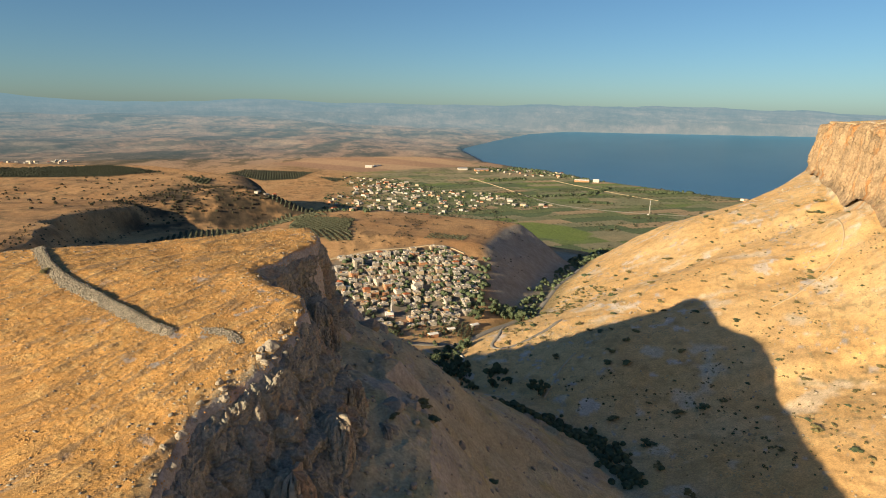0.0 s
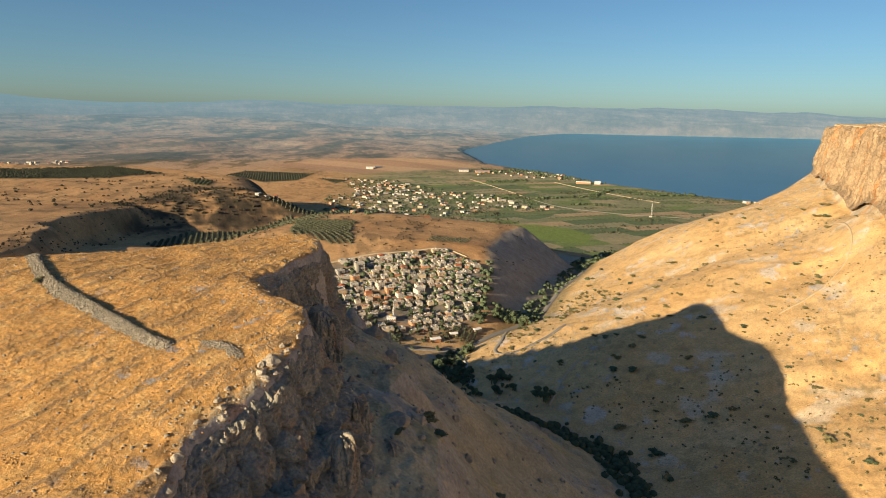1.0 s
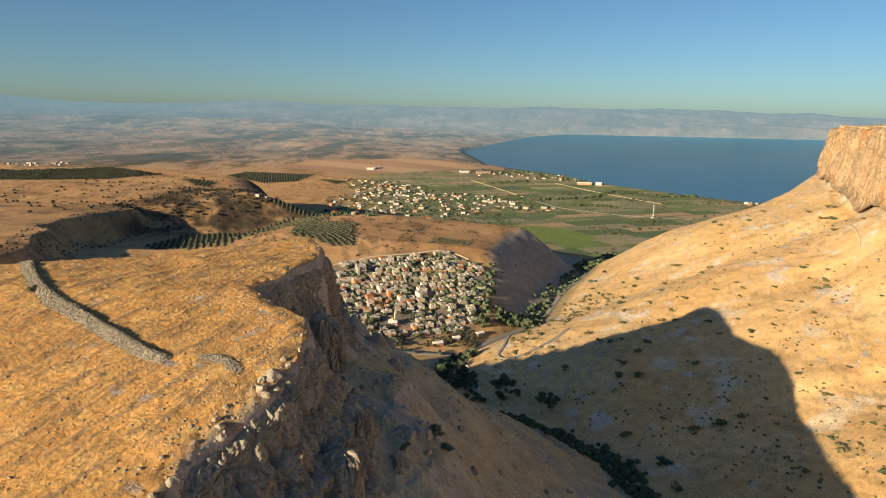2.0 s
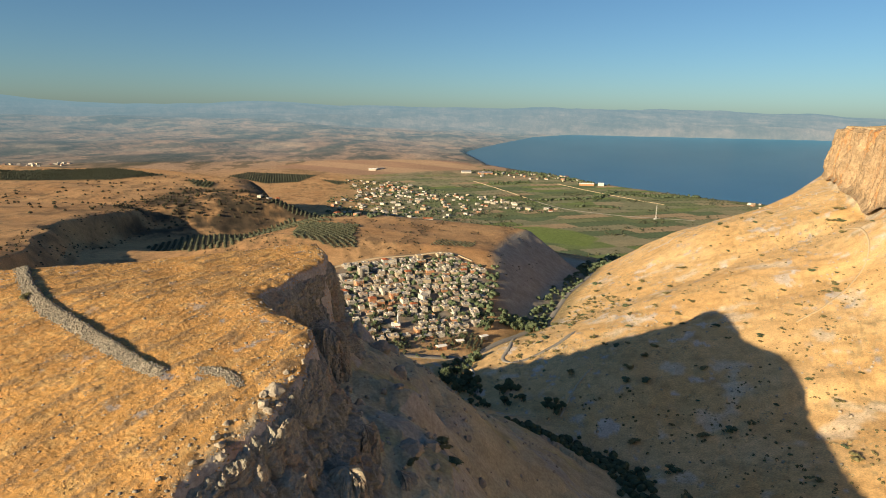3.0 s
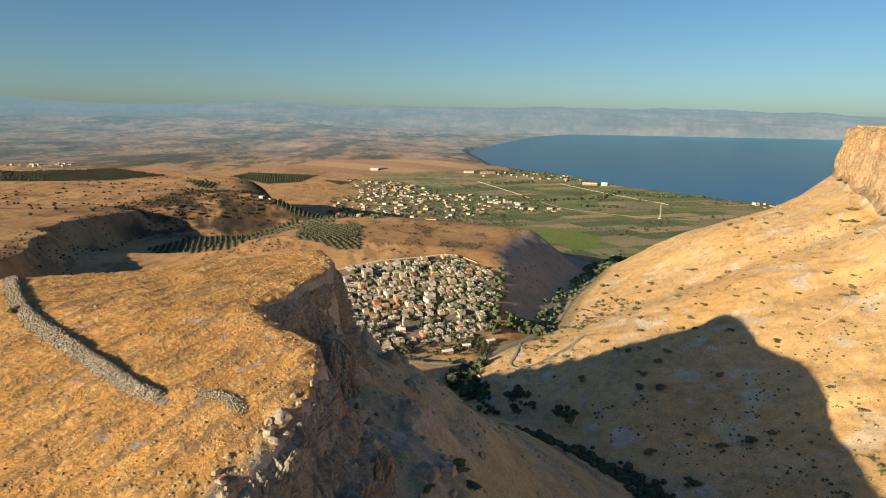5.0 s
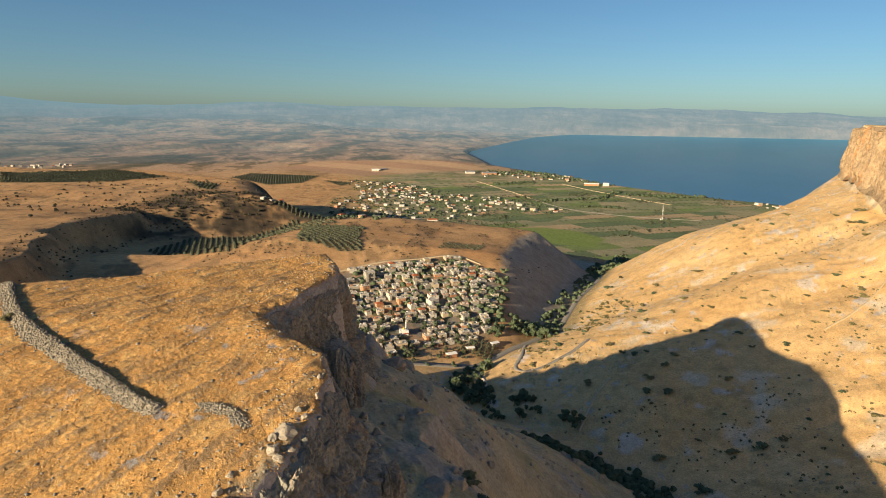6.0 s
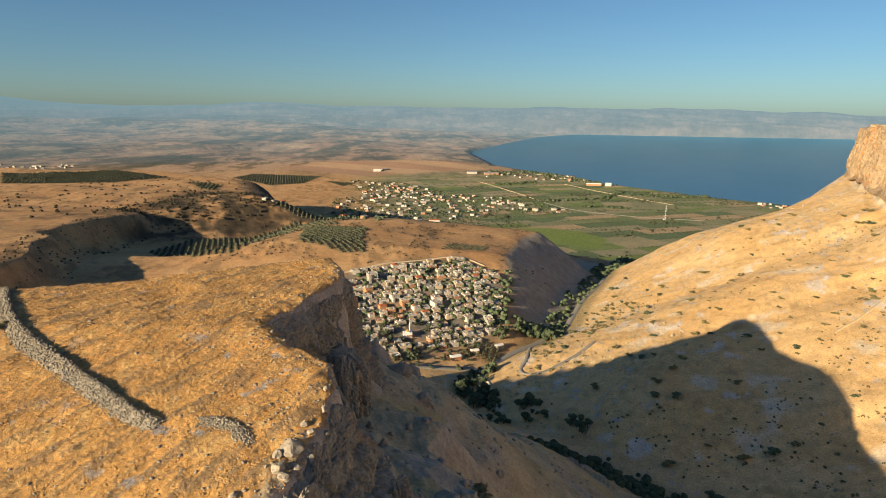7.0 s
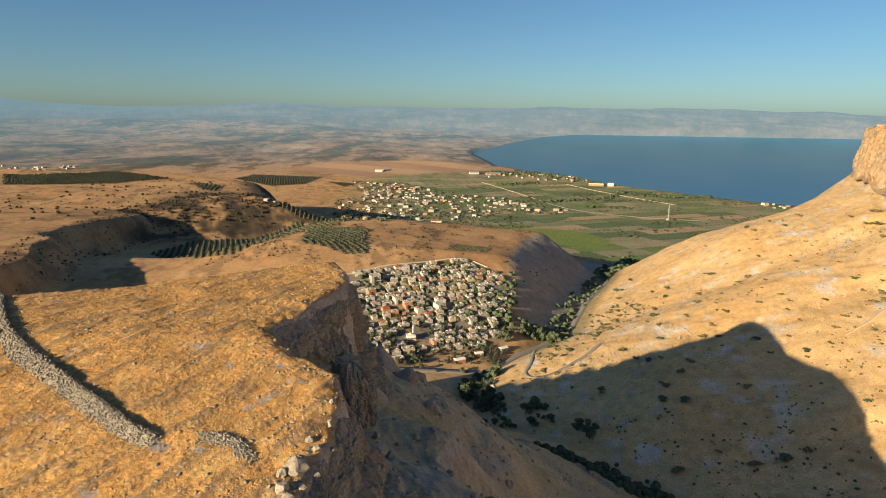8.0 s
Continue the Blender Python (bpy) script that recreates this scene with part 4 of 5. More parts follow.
keep = (dr < -0.5) & (nr.random(30000) < 0.02 + 0.5 * np.exp(dr / 8.0) + 0.9 * step(0.05, 0.3, growth_shadow_drifts(x, y)) * step(-0.1, 0.25, fbm(x, y, 24, 3, 0.5, 52)))
x, y = x[keep][:5200], y[keep][:5200]
rubble("loose_stones", np.stack([x, y, land(x, y)], 1), 0.16 + 0.75 * nr.random(len(x)) ** 2.5, WALL_STONE, "scattered grey limestone pieces in dry grass", None, 0.02, 0.38)
k = nr.integers(0, len(line), 520)
x, y = line[k, 0] - np.abs(nr.normal(0, 6.0, 520)), line[k, 1] + nr.normal(0, 2.5, 520)
keep = (inside_distance(x, y, RIM) < -1.2) & (fbm(x, y, 8, 3, 0.6, 85) + 0.35 * step(175, 150, y) > 0.15)
x, y = x[keep], y[keep]
rubble("rim_stones", np.stack([x, y, land(x, y)], 1), 0.2 + 0.9 * nr.random(len(x)) ** 4, WALL_STONE, "broken limestone pieces along the cliff edge", None, 0.08, 0.55)
x, y = nr.uniform(30, 480, 14000), nr.uniform(180, 900, 14000)
u = x - np.interp(y, AXIS_Y, AXIS_X)
keep = (u > 8) & (inside_distance(x, y, CRAG) > 10) & (nr.random(14000) < 0.06 + 0.8 * step(0.2, 0.45, fbm(x, y, 38, 4, 0.6, 81)))
x, y = x[keep][:2600], y[keep][:2600]
rubble("hillside_stones", np.stack([x, y, land(x, y)], 1), 0.5 + 1.7 * nr.random(len(x)) ** 4, ROCK, "pale limestone pieces strewn over the slope")
x, y = nr.uniform(-60, 110, 9000), nr.uniform(60, 420, 9000)
dr = inside_distance(x, y, RIM)
keep = (dr > 9) & (dr < 130) & (nr.random(9000) < 0.12 + 0.8 * step(0.1, 0.5, fbm(x, y, 20, 4, 0.6, 82)))
x, y = x[keep][:2600], y[keep][:2600]
rubble("scree", np.stack([x, y, land(x, y)], 1), 0.4 + 1.6 * nr.random(len(x)) ** 3, ROCK, "grey scree stones under the cliff")


# ---- the old rubble wall on the table-top ----
def heap_wall(name, pts, width, height, label, taper):
    """A tumbled drystone wall: an earth core clad in loose stones."""
    line, s = resample(smooth_line(pts, 2), 0.8)
    tx, ty = np.gradient(line[:, 0]), np.gradient(line[:, 1])
    n = np.hypot(tx, ty)
    nx, ny = -ty / n, tx / n
    if ny[len(ny) // 2] < 0:
        nx, ny = -nx, -ny
    top = height * (0.82 + 0.3 * fbm(s, s * 0, 9, 3, 0.5, 83)) * np.minimum(1, (s + 0.8) / 3) * np.minimum(1, (s[-1] - s + 0.8) / taper)
    half = width * (0.9 + 0.25 * fbm(s, s * 0, 12, 3, 0.5, 84)) / 2
    prof = np.array([(-1.5, -0.1), (-1.1, 0.14), (-0.5, 0.48), (0.05, 0.85), (0.35, 1.0), (0.62, 0.93), (0.85, 0.45), (1.0, -0.1)])
    X = line[:, 0][None] + nx[None] * half[None] * prof[:, :1]
    Y = line[:, 1][None] + ny[None] * half[None] * prof[:, :1]
    Z = land(X, Y) + top[None] * prof[:, 1:]
    me = sheet(name, X, Y, Z, False)
    me.materials.append(WALL_STONE)
    wall = tagged(new(name, me), label, "wall")
    m = int(s[-1] * width * 21)
    k, a = nr.integers(0, len(s), m), nr.random(m)
    f = -1.7 + 2.7 * a ** 0.8
    h = np.interp(f, prof[:, 0], prof[:, 1])
    px = line[k, 0] + nx[k] * half[k] * f + nr.normal(0, 0.25, m)
    py = line[k, 1] + ny[k] * half[k] * f + nr.normal(0, 0.25, m)
    pz = land(px, py) + top[k] * h + 0.04
    size = 0.11 + 0.42 * nr.random(m) ** 4
    return wall, np.stack([px, py, pz], 1), size


WALL_A = [(-192, 278), (-165, 245), (-150, 224), (-138, 208), (-127, 196), (-115, 187), (-104, 179), (-93, 171), (-84, 164.5), (-77, 160), (-72.5, 158.5)]
WALL_B = [(-65.3, 160.2), (-62.5, 160.3), (-58.8, 159.2), (-55.7, 156.8), (-53.0, 153.8)]


def tufts_of(name, x, y, radius, height, mat, label):
    """Clumps of grass: ragged little tents with splayed blades, as one mesh."""
    n = len(x)
    r = np.random.default_rng(n)
    z = land(x, y) - 0.06
    a0 = r.random(n) * 6.28
    rim = []
    for k in range(5):
        a = a0 + 1.2566 * k + r.normal(0, 0.25, n)
        q = radius * r.uniform(0.6, 1.3, n)
        rim.append(np.stack([x + q * np.cos(a), y + q * np.sin(a), z + height * r.uniform(-0.1, 0.25, n)], -1))
    tip = np.stack([x + radius * r.normal(0, 0.35, n), y + radius * r.normal(0, 0.35, n), z + height], -1)
    v = np.stack(rim + [tip], 1).reshape(-1, 3)
    f = (np.array([(k, (k + 1) % 5, 5) for k in range(5)])[None] + 6 * np.arange(n)[:, None, None]).reshape(-1, 3)
    me = bpy.data.meshes.new(name)
    me.vertices.add(len(v))
    me.vertices.foreach_set("co", v.astype(np.float32).ravel())
    me.loops.add(f.size)
    me.loops.foreach_set("vertex_index", f.astype(np.int32).ravel())
    me.polygons.add(len(f))
    me.polygons.foreach_set("loop_start", np.arange(0, f.size, 3, dtype=np.int32))
    me.polygons.foreach_set("loop_total", np.full(len(f), 3, np.int32))
    me.update(calc_edges=True)
    me.polygons.foreach_set("use_smooth", np.ones(len(f), bool))
    me.materials.append(mat)
    return tagged(new(name, me), label, "grass", kind="stuff")


x, y = nr.uniform(-185, -36, 150000), nr.uniform(78, 285, 150000)
drift = growth_shadow_drifts(x, y)
keep = (inside_distance(x, y, RIM) < -0.5) & (drift + nr.normal(0, 0.15, len(x)) > 0.12)
x, y = x[keep][:52000], y[keep][:52000]
tufts_of("grass_tufts", x, y, nr.uniform(0.16, 0.42, len(x)), nr.uniform(0.12, 0.36, len(x)), GRASS, "tussocks of dry golden grass on the table-top")
x, y = nr.uniform(30, 470, 60000), nr.uniform(150, 850, 60000)
u = x - np.interp(y, AXIS_Y, AXIS_X)
keep = (u > 5) & (inside_distance(x, y, CRAG) > 8) & (fbm(x, y, 60, 4, 0.6, 92) + 0.5 * fbm(x, y, 7, 3, 0.6, 93) > 0.12)
x, y = x[keep][:11000], y[keep][:11000]
tufts_of("dry_herbs", x, y, nr.uniform(0.35, 0.9, len(x)), nr.uniform(0.3, 0.8, len(x)), STRAW, "low dry herbs and thistles on the slope")


# ---- roads and tracks ----
def ribbon(name, pts, width, mat, label, lift=0.4, kind="structure"):
    """A road laid over the ground, five verts across, with a slight crown."""
    line, s = resample(smooth_line(pts, 3), 4.0)
    tx, ty = np.gradient(line[:, 0]), np.gradient(line[:, 1])
    n = np.hypot(tx, ty)
    nx, ny = -ty / n, tx / n
    across = np.array([-0.5, -0.48, 0.0, 0.48, 0.5])[:, None] * width
    X, Y = line[:, 0][None] + nx[None] * across, line[:, 1][None] + ny[None] * across
    Z = np.broadcast_to(land(line[:, 0], line[:, 1])[None], X.shape) * 0.5 + land(X, Y) * 0.5 + lift * np.array([-1.2, 0.9, 1.0, 0.9, -1.2])[:, None]
    X, Y, Z, _ = draw_in(X, Y, Z)
    me = sheet(name, X, Y, Z, False)
    me.materials.append(mat)
    return tagged(new(name, me), label, "road", kind=kind)


ROAD = [(-120, 520), (-60, 545), (-1, 557), (23, 567), (44, 599), (76, 633), (113, 680), (130, 730), (157, 800), (190, 875), (218, 944), (245, 1020), (268, 1095), (298, 1200), (325, 1300), (382, 1500)]
ribbon("road", ROAD, 8.5, ASPHALT, "grey asphalt valley road past the village")
ribbon("lane", [(66, 618), (60, 588), (55, 560), (48, 545), (47, 533), (53, 524), (63, 523), (76, 530), (100, 548), (120, 572)], 4.0, ASPHALT, "narrow winding grey lane on the slope")
ribbon("track", [(-170, 722), (-136, 745), (-99, 774), (-44, 795), (0, 814), (30, 790)], 4.0, DIRT, "pale dirt track round the village edge")
ribbon("footpath", [(400, 640), (385, 590), (362, 543), (330, 513), (296, 487), (262, 470)], 1.3, DIRT, "pale footpath down the grassy slope", 0.7)
ribbon("footpath", [(75, 410), (84, 430), (94, 450), (110, 470)], 1.6, DIRT, "faint footpath on the shaded slope", 0.6)
ribbon("highway", [(371, 2793), (420, 2600), (466, 2480), (575, 2370), (703, 2290), (900, 2230)], 8, ASPHALT, "straight road over the plain", 1.0)
ribbon("farm_track", [(148, 3540), (299, 3099), (371, 2793)], 8, DIRT, "pale farm road between the fields", 1.2)
ribbon("farm_track", [(623, 3502), (819, 2942), (940, 2672)], 7, DIRT, "pale farm road towards the shore", 1.2)
ribbon("stream_bed", [(14, 560), (17, 540), (21, 515), (19, 495), (12, 484)], 2.2, CHALK, "pale concrete channel below the road", 0.6)


# ---- houses ----
WINDOW = boxes("window", [(-0.62, -0.07, -0.62, 0.62, 0.02, 0.62, 0), (-0.50, -0.09, -0.50, 0.50, -0.06, 0.50, 1)], [PLASTIC, GLASS])
DOORM = boxes("door", [(-0.55, -0.07, 0, 0.55, 0.02, 2.1, 0)], [DOOR], 0.02)
TANK = lathe("water_tank", [(0.55, 0), (0.6, 0.1), (0.6, 1.1), (0.45, 1.3), (0.1, 1.35)], [PLASTIC], 10)


def house_kind(w, d, floors, roof, seed, far=False):
    """A house with walls, roof and parapet or tiles, windows, door, balcony, roof hut and tank."""
    rg = random.Random(seed)
    tall = 2.9 * floors
    label = ("red-tiled plastered house of %s" if roof == "tile" else "flat-roofed pale concrete house of %s") % ("one storey", "two storeys", "three storeys")[floors - 1]
    h = root("house", label + (" in the plain town" if far else " on the village hillside"), "house", "houses of the plain town" if far else "village houses")
    jut = rg.uniform(0.2, 0.4) * w
    walls = [(-w / 2, -d / 2, -1.4, w / 2, d / 2, tall, 0)]
    if not far:
        walls.append((-w / 2, -d / 2 - 2.2, -1.8, -w / 2 + jut, -d / 2, tall - (3.1 if floors > 1 and rg.random() < 0.5 else 0.6), 0))
    link("wall", boxes("house_wall", walls, [PLASTER]), h)
    if roof == "tile":
        e = 0.5
        v = [(-w / 2 - e, -d / 2 - e, tall), (w / 2 + e, -d / 2 - e, tall), (w / 2 + e, d / 2 + e, tall), (-w / 2 - e, d / 2 + e, tall), (-w / 5, 0, tall + 2.4), (w / 5, 0, tall + 2.4)]
        link("roof", mesh_of("hip_roof", v, [(0, 1, 5, 4), (1, 2, 5), (2, 3, 4, 5), (3, 0, 4), (3, 2, 1, 0)], [TILE]), h, "red tiled hip roof")
    else:
        link("roof", boxes("flat_roof", [(-w / 2 - 0.15, -d / 2 - 0.15, tall, w / 2 + 0.15, d / 2 + 0.15, tall + 0.22, 0)], [ROOF]), h)
        if not far:
            p, q = w / 2 + 0.12, d / 2 + 0.12
            link("parapet", boxes("parapet", [(-p, -q, tall + 0.224, p, -q + 0.25, tall + 0.95), (-p, q - 0.25, tall + 0.224, p, q, tall + 0.95),
                                              (-p, -q + 0.26, tall + 0.224, -p + 0.25, q - 0.26, tall + 0.95), (p - 0.25, -q + 0.26, tall + 0.224, p, q - 0.26, tall + 0.95)], [PLASTER]), h)
            x = rg.uniform(-0.2, 0.2) * w
            if rg.random() < 0.7:
                link("stair_hut", boxes("stair_hut", [(x, 0, tall + 0.224, x + 2.6, 2.8, tall + 2.5), (x - 0.15, -0.15, tall + 2.5, x + 2.75, 2.95, tall + 2.66)], [PLASTER]), h)
            for k in range(rg.randint(1, 2)):
                link("water_tank", TANK, h, "white plastic water tank", (-w * 0.32 + 1.5 * k, d * 0.28, tall + 0.224))
    for f in range(floors):
        z = 2.9 * f + 1.6
        for k in range(2 if far else 3):
            link("window", WINDOW, h, "", ((k - 1 + (0.5 if far else 0)) * w * 0.3 + (0.3 * jut if k == 0 else 0), -d / 2 - 0.01 - (2.2 if k == 0 and not far and w * -0.3 + 0.3 * jut < -w / 2 + jut - 0.7 and f == 0 else 0), z))
        for k in (0, 1):
            o = link("window", WINDOW, h, "", (-w / 2 - 0.01, (k - 0.5) * d * 0.45, z))
            o.rotation_euler = (0, 0, -math.pi / 2)
        if not far:
            o = link("window", WINDOW, h, "", (w / 2 + 0.01, d * 0.15, z))
            o.rotation_euler = (0, 0, math.pi / 2)
    if not far:
        link("door", DOORM, h, "", (w * 0.12, -d / 2 - 0.01, 0))
        if floors > 1:
            y = -d / 2
            link("balcony", boxes("balcony", [(w * 0.05, y - 1.6, 3.0, w / 2, y - 0.03, 3.18), (w * 0.05, y - 1.6, 3.19, w / 2, y - 1.48, 4.05), (w * 0.05, y - 1.46, 3.19, w * 0.05 + 0.12, y - 0.05, 4.05)], [PLASTER]), h)
    return h


KINDS = [house_kind(*a) for a in ((10.5, 9, 2, "flat", 1), (9, 8.5, 1, "flat", 2), (12, 9.5, 2, "flat", 3), (10, 9, 3, "flat", 4), (9.5, 8, 2, "tile", 5),
                                  (13, 9, 1, "flat", 6), (8.5, 8, 2, "flat", 7), (11, 10, 3, "flat", 8))]
TOWN = [house_kind(*a, far=True) for a in ((12, 9, 2, "flat", 11), (11, 10, 1, "tile", 12), (14, 9, 2, "tile", 13), (16, 11, 2, "flat", 14), (10, 9, 1, "flat", 15))]


def far_houses(name, kinds, places, rg, weights, label):
    """Houses too far off to tell apart, with their walls, roofs and windows, as one mesh."""
    verts, faces, slots, mats, base = [], [], [], [], 0
    where = np.stack(ground_many([p[0] for p in places], [p[1] for p in places]), 1).tolist()
    for (x, y, turn, scale), (px, py, pz, s) in zip(places, where):
        kind = kinds[rg.choices(range(len(kinds)), weights)[0]]
        m = pose(px, py, pz, 0, 0, turn) @ Matrix.Scale(s * scale, 4)
        for o in kind.children:
            local = np.array(m @ o.matrix_basis)
            co = np.array([v.co for v in o.data.vertices])
            verts.append(co @ local[:3, :3].T + local[:3, 3])
            for f in o.data.polygons:
                mat = o.data.materials[f.material_index]
                mat = PLASTER_FAR if mat == PLASTER else mat
                if mat not in mats:
                    mats.append(mat)
                faces.append(tuple(i + base for i in f.vertices))
                slots.append(mats.index(mat))
            base += len(co)
    me = mesh_of(name, np.concatenate(verts).tolist(), faces, mats, slots)
    return tagged(new(name, me), label, "houses", kind="stuff")


def settle(kinds, places, rg, weights):
    """Put one house at each place; the first of each kind is the model itself."""
    used = set()
    where = np.stack(ground_many([p[0] for p in places], [p[1] for p in places]), 1).tolist()
    for (x, y, turn, scale), (px, py, pz, s) in zip(places, where):
        k = rg.choices(range(len(kinds)), weights)[0]
        m = pose(px, py, pz, 0, 0, turn) @ Matrix.Diagonal((s * scale, s * scale, s * scale * 0.76, 1))
        if k in used:
            copy_thing(kinds[k], m)
        else:
            used.add(k)
            kinds[k].matrix_basis = pose(px, py, pz, 0, 0, turn)
    for k in range(len(kinds)):
        if k not in used:
            for o in [*kinds[k].children_recursive, kinds[k]]:
                bpy.data.objects.remove(o)


def in_poly(x, y, poly, margin=0.0):
    return float(inside_distance(np.array([float(x)]), np.array([float(y)]), poly)[0]) < -margin


rg = random.Random(3)
places, yards = [], []
for i in range(-20, 21):
    for j in range(-20, 21):
        a = radians(24)
        u, v = 12.2 * i + rg.uniform(-2.4, 2.4) + (6 if j % 2 else 0), 12.8 * j + rg.uniform(-1.5, 1.5)
        x, y = -50 + u * math.cos(a) - v * math.sin(a), 680 + u * math.sin(a) + v * math.cos(a)
        if not in_poly(x, y, VILLAGE, 3):
            continue
        if math.hypot(x + 54, y - 607) < 17:
            continue
        if rg.random() < 0.86:
            places.append((x, y, 24 + rg.choice((0, 0, 0, 90, 180, -90)) + rg.uniform(-7, 7), rg.uniform(0.60, 0.92)))
        yards += [(x + rg.uniform(5.5, 8.5), y + rg.uniform(-8, 8)), (x + rg.uniform(-7, 7), y - rg.uniform(7.5, 9.5))]
settle(KINDS, places, rg, (4, 7, 3, 0.4, 2.4, 6, 3, 0.3))

TOWN_AREA = [(-258, 1272), (-499, 2668), (-400, 2831), (-569, 3481), (-294, 3410), (13, 2955), (265, 2780), (464, 2425), (331, 2349), (188, 2439), (48, 2163), (-111, 2202), (-138, 1016)]
places, town_yards = [], []
pool = np.array([(rg.uniform(-584, 479), rg.uniform(1001, 3496)) for _ in range(4200)])
pool_d = inside_distance(pool[:, 0], pool[:, 1], TOWN_AREA)
for x, y in pool[:1300][pool_d[:1300] < -5].tolist():
    if all((x - p[0]) ** 2 + (y - p[1]) ** 2 > 20 ** 2 for p in places):
        places.append((x, y, rg.choice((10, 35, 60, -20)) + rg.uniform(-8, 8), rg.uniform(1.0, 1.45)))
    if len(places) >= 270:
        break
for x, y in pool[1300:][pool_d[1300:] < 20].tolist():
    if all((x - p[0]) ** 2 + (y - p[1]) ** 2 > 13 ** 2 for p in places):
        town_yards.append((x, y))
for _ in range(34):
    t = rg.random()
    places.append((230 + 600 * t + rg.uniform(-60, 60), 4000 - 330 * t + rg.uniform(-190, 160), rg.uniform(0, 90), rg.uniform(1.1, 1.7)))
for _ in range(26):
    places.append((rg.uniform(-2900, -2350), rg.uniform(3700, 4000), rg.uniform(0, 90), rg.uniform(1.2, 1.6)))
for _ in range(9):
    places.append((rg.uniform(1290, 1420), rg.uniform(2600, 2760), rg.uniform(0, 90), rg.uniform(1.0, 1.5)))
for p in ((-390, 1350), (-410, 1352), (-378, 1372), (-340, 1490), (-250, 1900), (-215, 1960)):
    places.append((p[0], p[1], rg.uniform(0, 90), 1.0))
places.sort(key=lambda p: p[1])
far_houses("town_houses", TOWN, places[70:], rg, (4, 1.0, 0.6, 2, 4), "pale houses of the town and hamlets on the plain")
settle(TOWN, places[:70], rg, (4, 1.0, 0.6, 2, 4))


# ---- mosque with its minaret and dome ----
mx, my, mz, _ = ground_at(-54, 607)
mosque = root("mosque", "white mosque with a gilded dome and a slender minaret", "mosque", at=(mx, my, mz))
mosque.rotation_euler, mosque.scale = (0, 0, radians(14)), (0.62, 0.62, 0.62)
link("hall", boxes("mosque_hall", [(-6.5, -5, -3, 6.5, 6, 6.2), (-6.8, -5.3, 6.2, 6.8, 6.3, 6.6), (-3.2, -2.8, 6.6, 3.2, 3.6, 7.5)], [PLASTIC]), mosque, "white plastered prayer hall")
dome = link("dome", lathe("dome", [(2.7, 7.5), (2.85, 8.1), (2.7, 9.0), (2.2, 9.9), (1.3, 10.6), (0.4, 11.0), (0.12, 11.2), (0.1, 12.0)], [GOLD], 16), mosque, "gilded dome")
dome.location = (0, 0.4, 0)
shaft = link("minaret", lathe("minaret", [(1.15, -3), (1.15, 7), (0.95, 7.3), (0.9, 14.0), (1.5, 14.6), (1.5, 15.5), (0.8, 15.6), (0.75, 18.2), (0.9, 18.4), (0.05, 21.0)], [PLASTIC], 12), mosque, "slender white minaret with a balcony")
shaft.location = (4.6, 7.4, 0)
for k in range(4):
    link("window", WINDOW, mosque, "", (-4.8 + 3.2 * k, -5.02, 2.6)).scale = (1, 1, 1.8)
link("canopy", boxes("red_canopy", [(-2, -9.4, 2.6, 7, -5.35, 2.8)], [TILE]), mosque, "red canopy over the forecourt")


# ---- sheds, farm buildings, mast ----
def shed(x, y, w, d, h, turn, label, roofmat, category="shed"):
    px, py, pz, s = ground_at(x, y)
    o = root("shed", label, category)
    o.matrix_basis = pose(px, py, pz, 0, 0, turn) @ Matrix.Scale(s, 4)
    link("wall", boxes("shed_wall", [(-w / 2, -d / 2, -2, w / 2, d / 2, h)], [PLASTER]), o)
    v = [(-w / 2 - 0.4, -d / 2 - 0.4, h + 0.02), (w / 2 + 0.4, -d / 2 - 0.4, h + 0.02), (w / 2 + 0.4, d / 2 + 0.4, h + 0.02), (-w / 2 - 0.4, d / 2 + 0.4, h + 0.02), (-w / 2 - 0.4, 0, h + d * 0.22), (w / 2 + 0.4, 0, h + d * 0.22)]
    link("roof", mesh_of("gable_roof", v, [(0, 1, 5, 4), (2, 3, 4, 5), (1, 2, 5), (3, 0, 4), (3, 2, 1, 0)], [roofmat]), o)
    for k in range(int(w // 6)):
        link("window", WINDOW, o, "", (-w / 2 + 3 + 6 * k, -d / 2 - 0.01, h * 0.55))


shed(-8, 574, 9, 6, 3.2, 28, "small white shed by the road", PLASTIC)
shed(34, 606, 8, 5, 3.0, 35, "pale roadside shed under trees", PLASTIC)
shed(10, 590, 7, 5, 3.0, 20, "low pale shed beside the small grove", PLASTIC)
shed(-67, 2118, 34, 16, 7, 8, "long white hall with a red roof at the town edge", TILE, "hall")
shed(773, 3450, 80, 20, 9, -12, "long white lakeside building", PLASTIC, "building")
shed(850, 3440, 32, 20, 12, -12, "tall white lakeside building", PLASTIC, "building")
shed(-488, 4016, 46, 20, 9, 5, "white farm shed among tan fields", PLASTIC)
shed(-440, 4080, 60, 14, 7, 40, "long grey farm shed among tan fields", STEEL)
shed(240, 3960, 90, 30, 9, 10, "grey packing sheds near the shore", STEEL)
shed(120, 3990, 60, 30, 9, 10, "grey packing shed near the shore", STEEL)
tx, ty, tz, ts = ground_at(760, 2247)
mast = root("radio_mast", "slim white lattice mast standing among green fields", "mast")
mast.matrix_basis = pose(tx, ty, tz) @ Matrix.Scale(ts, 4)
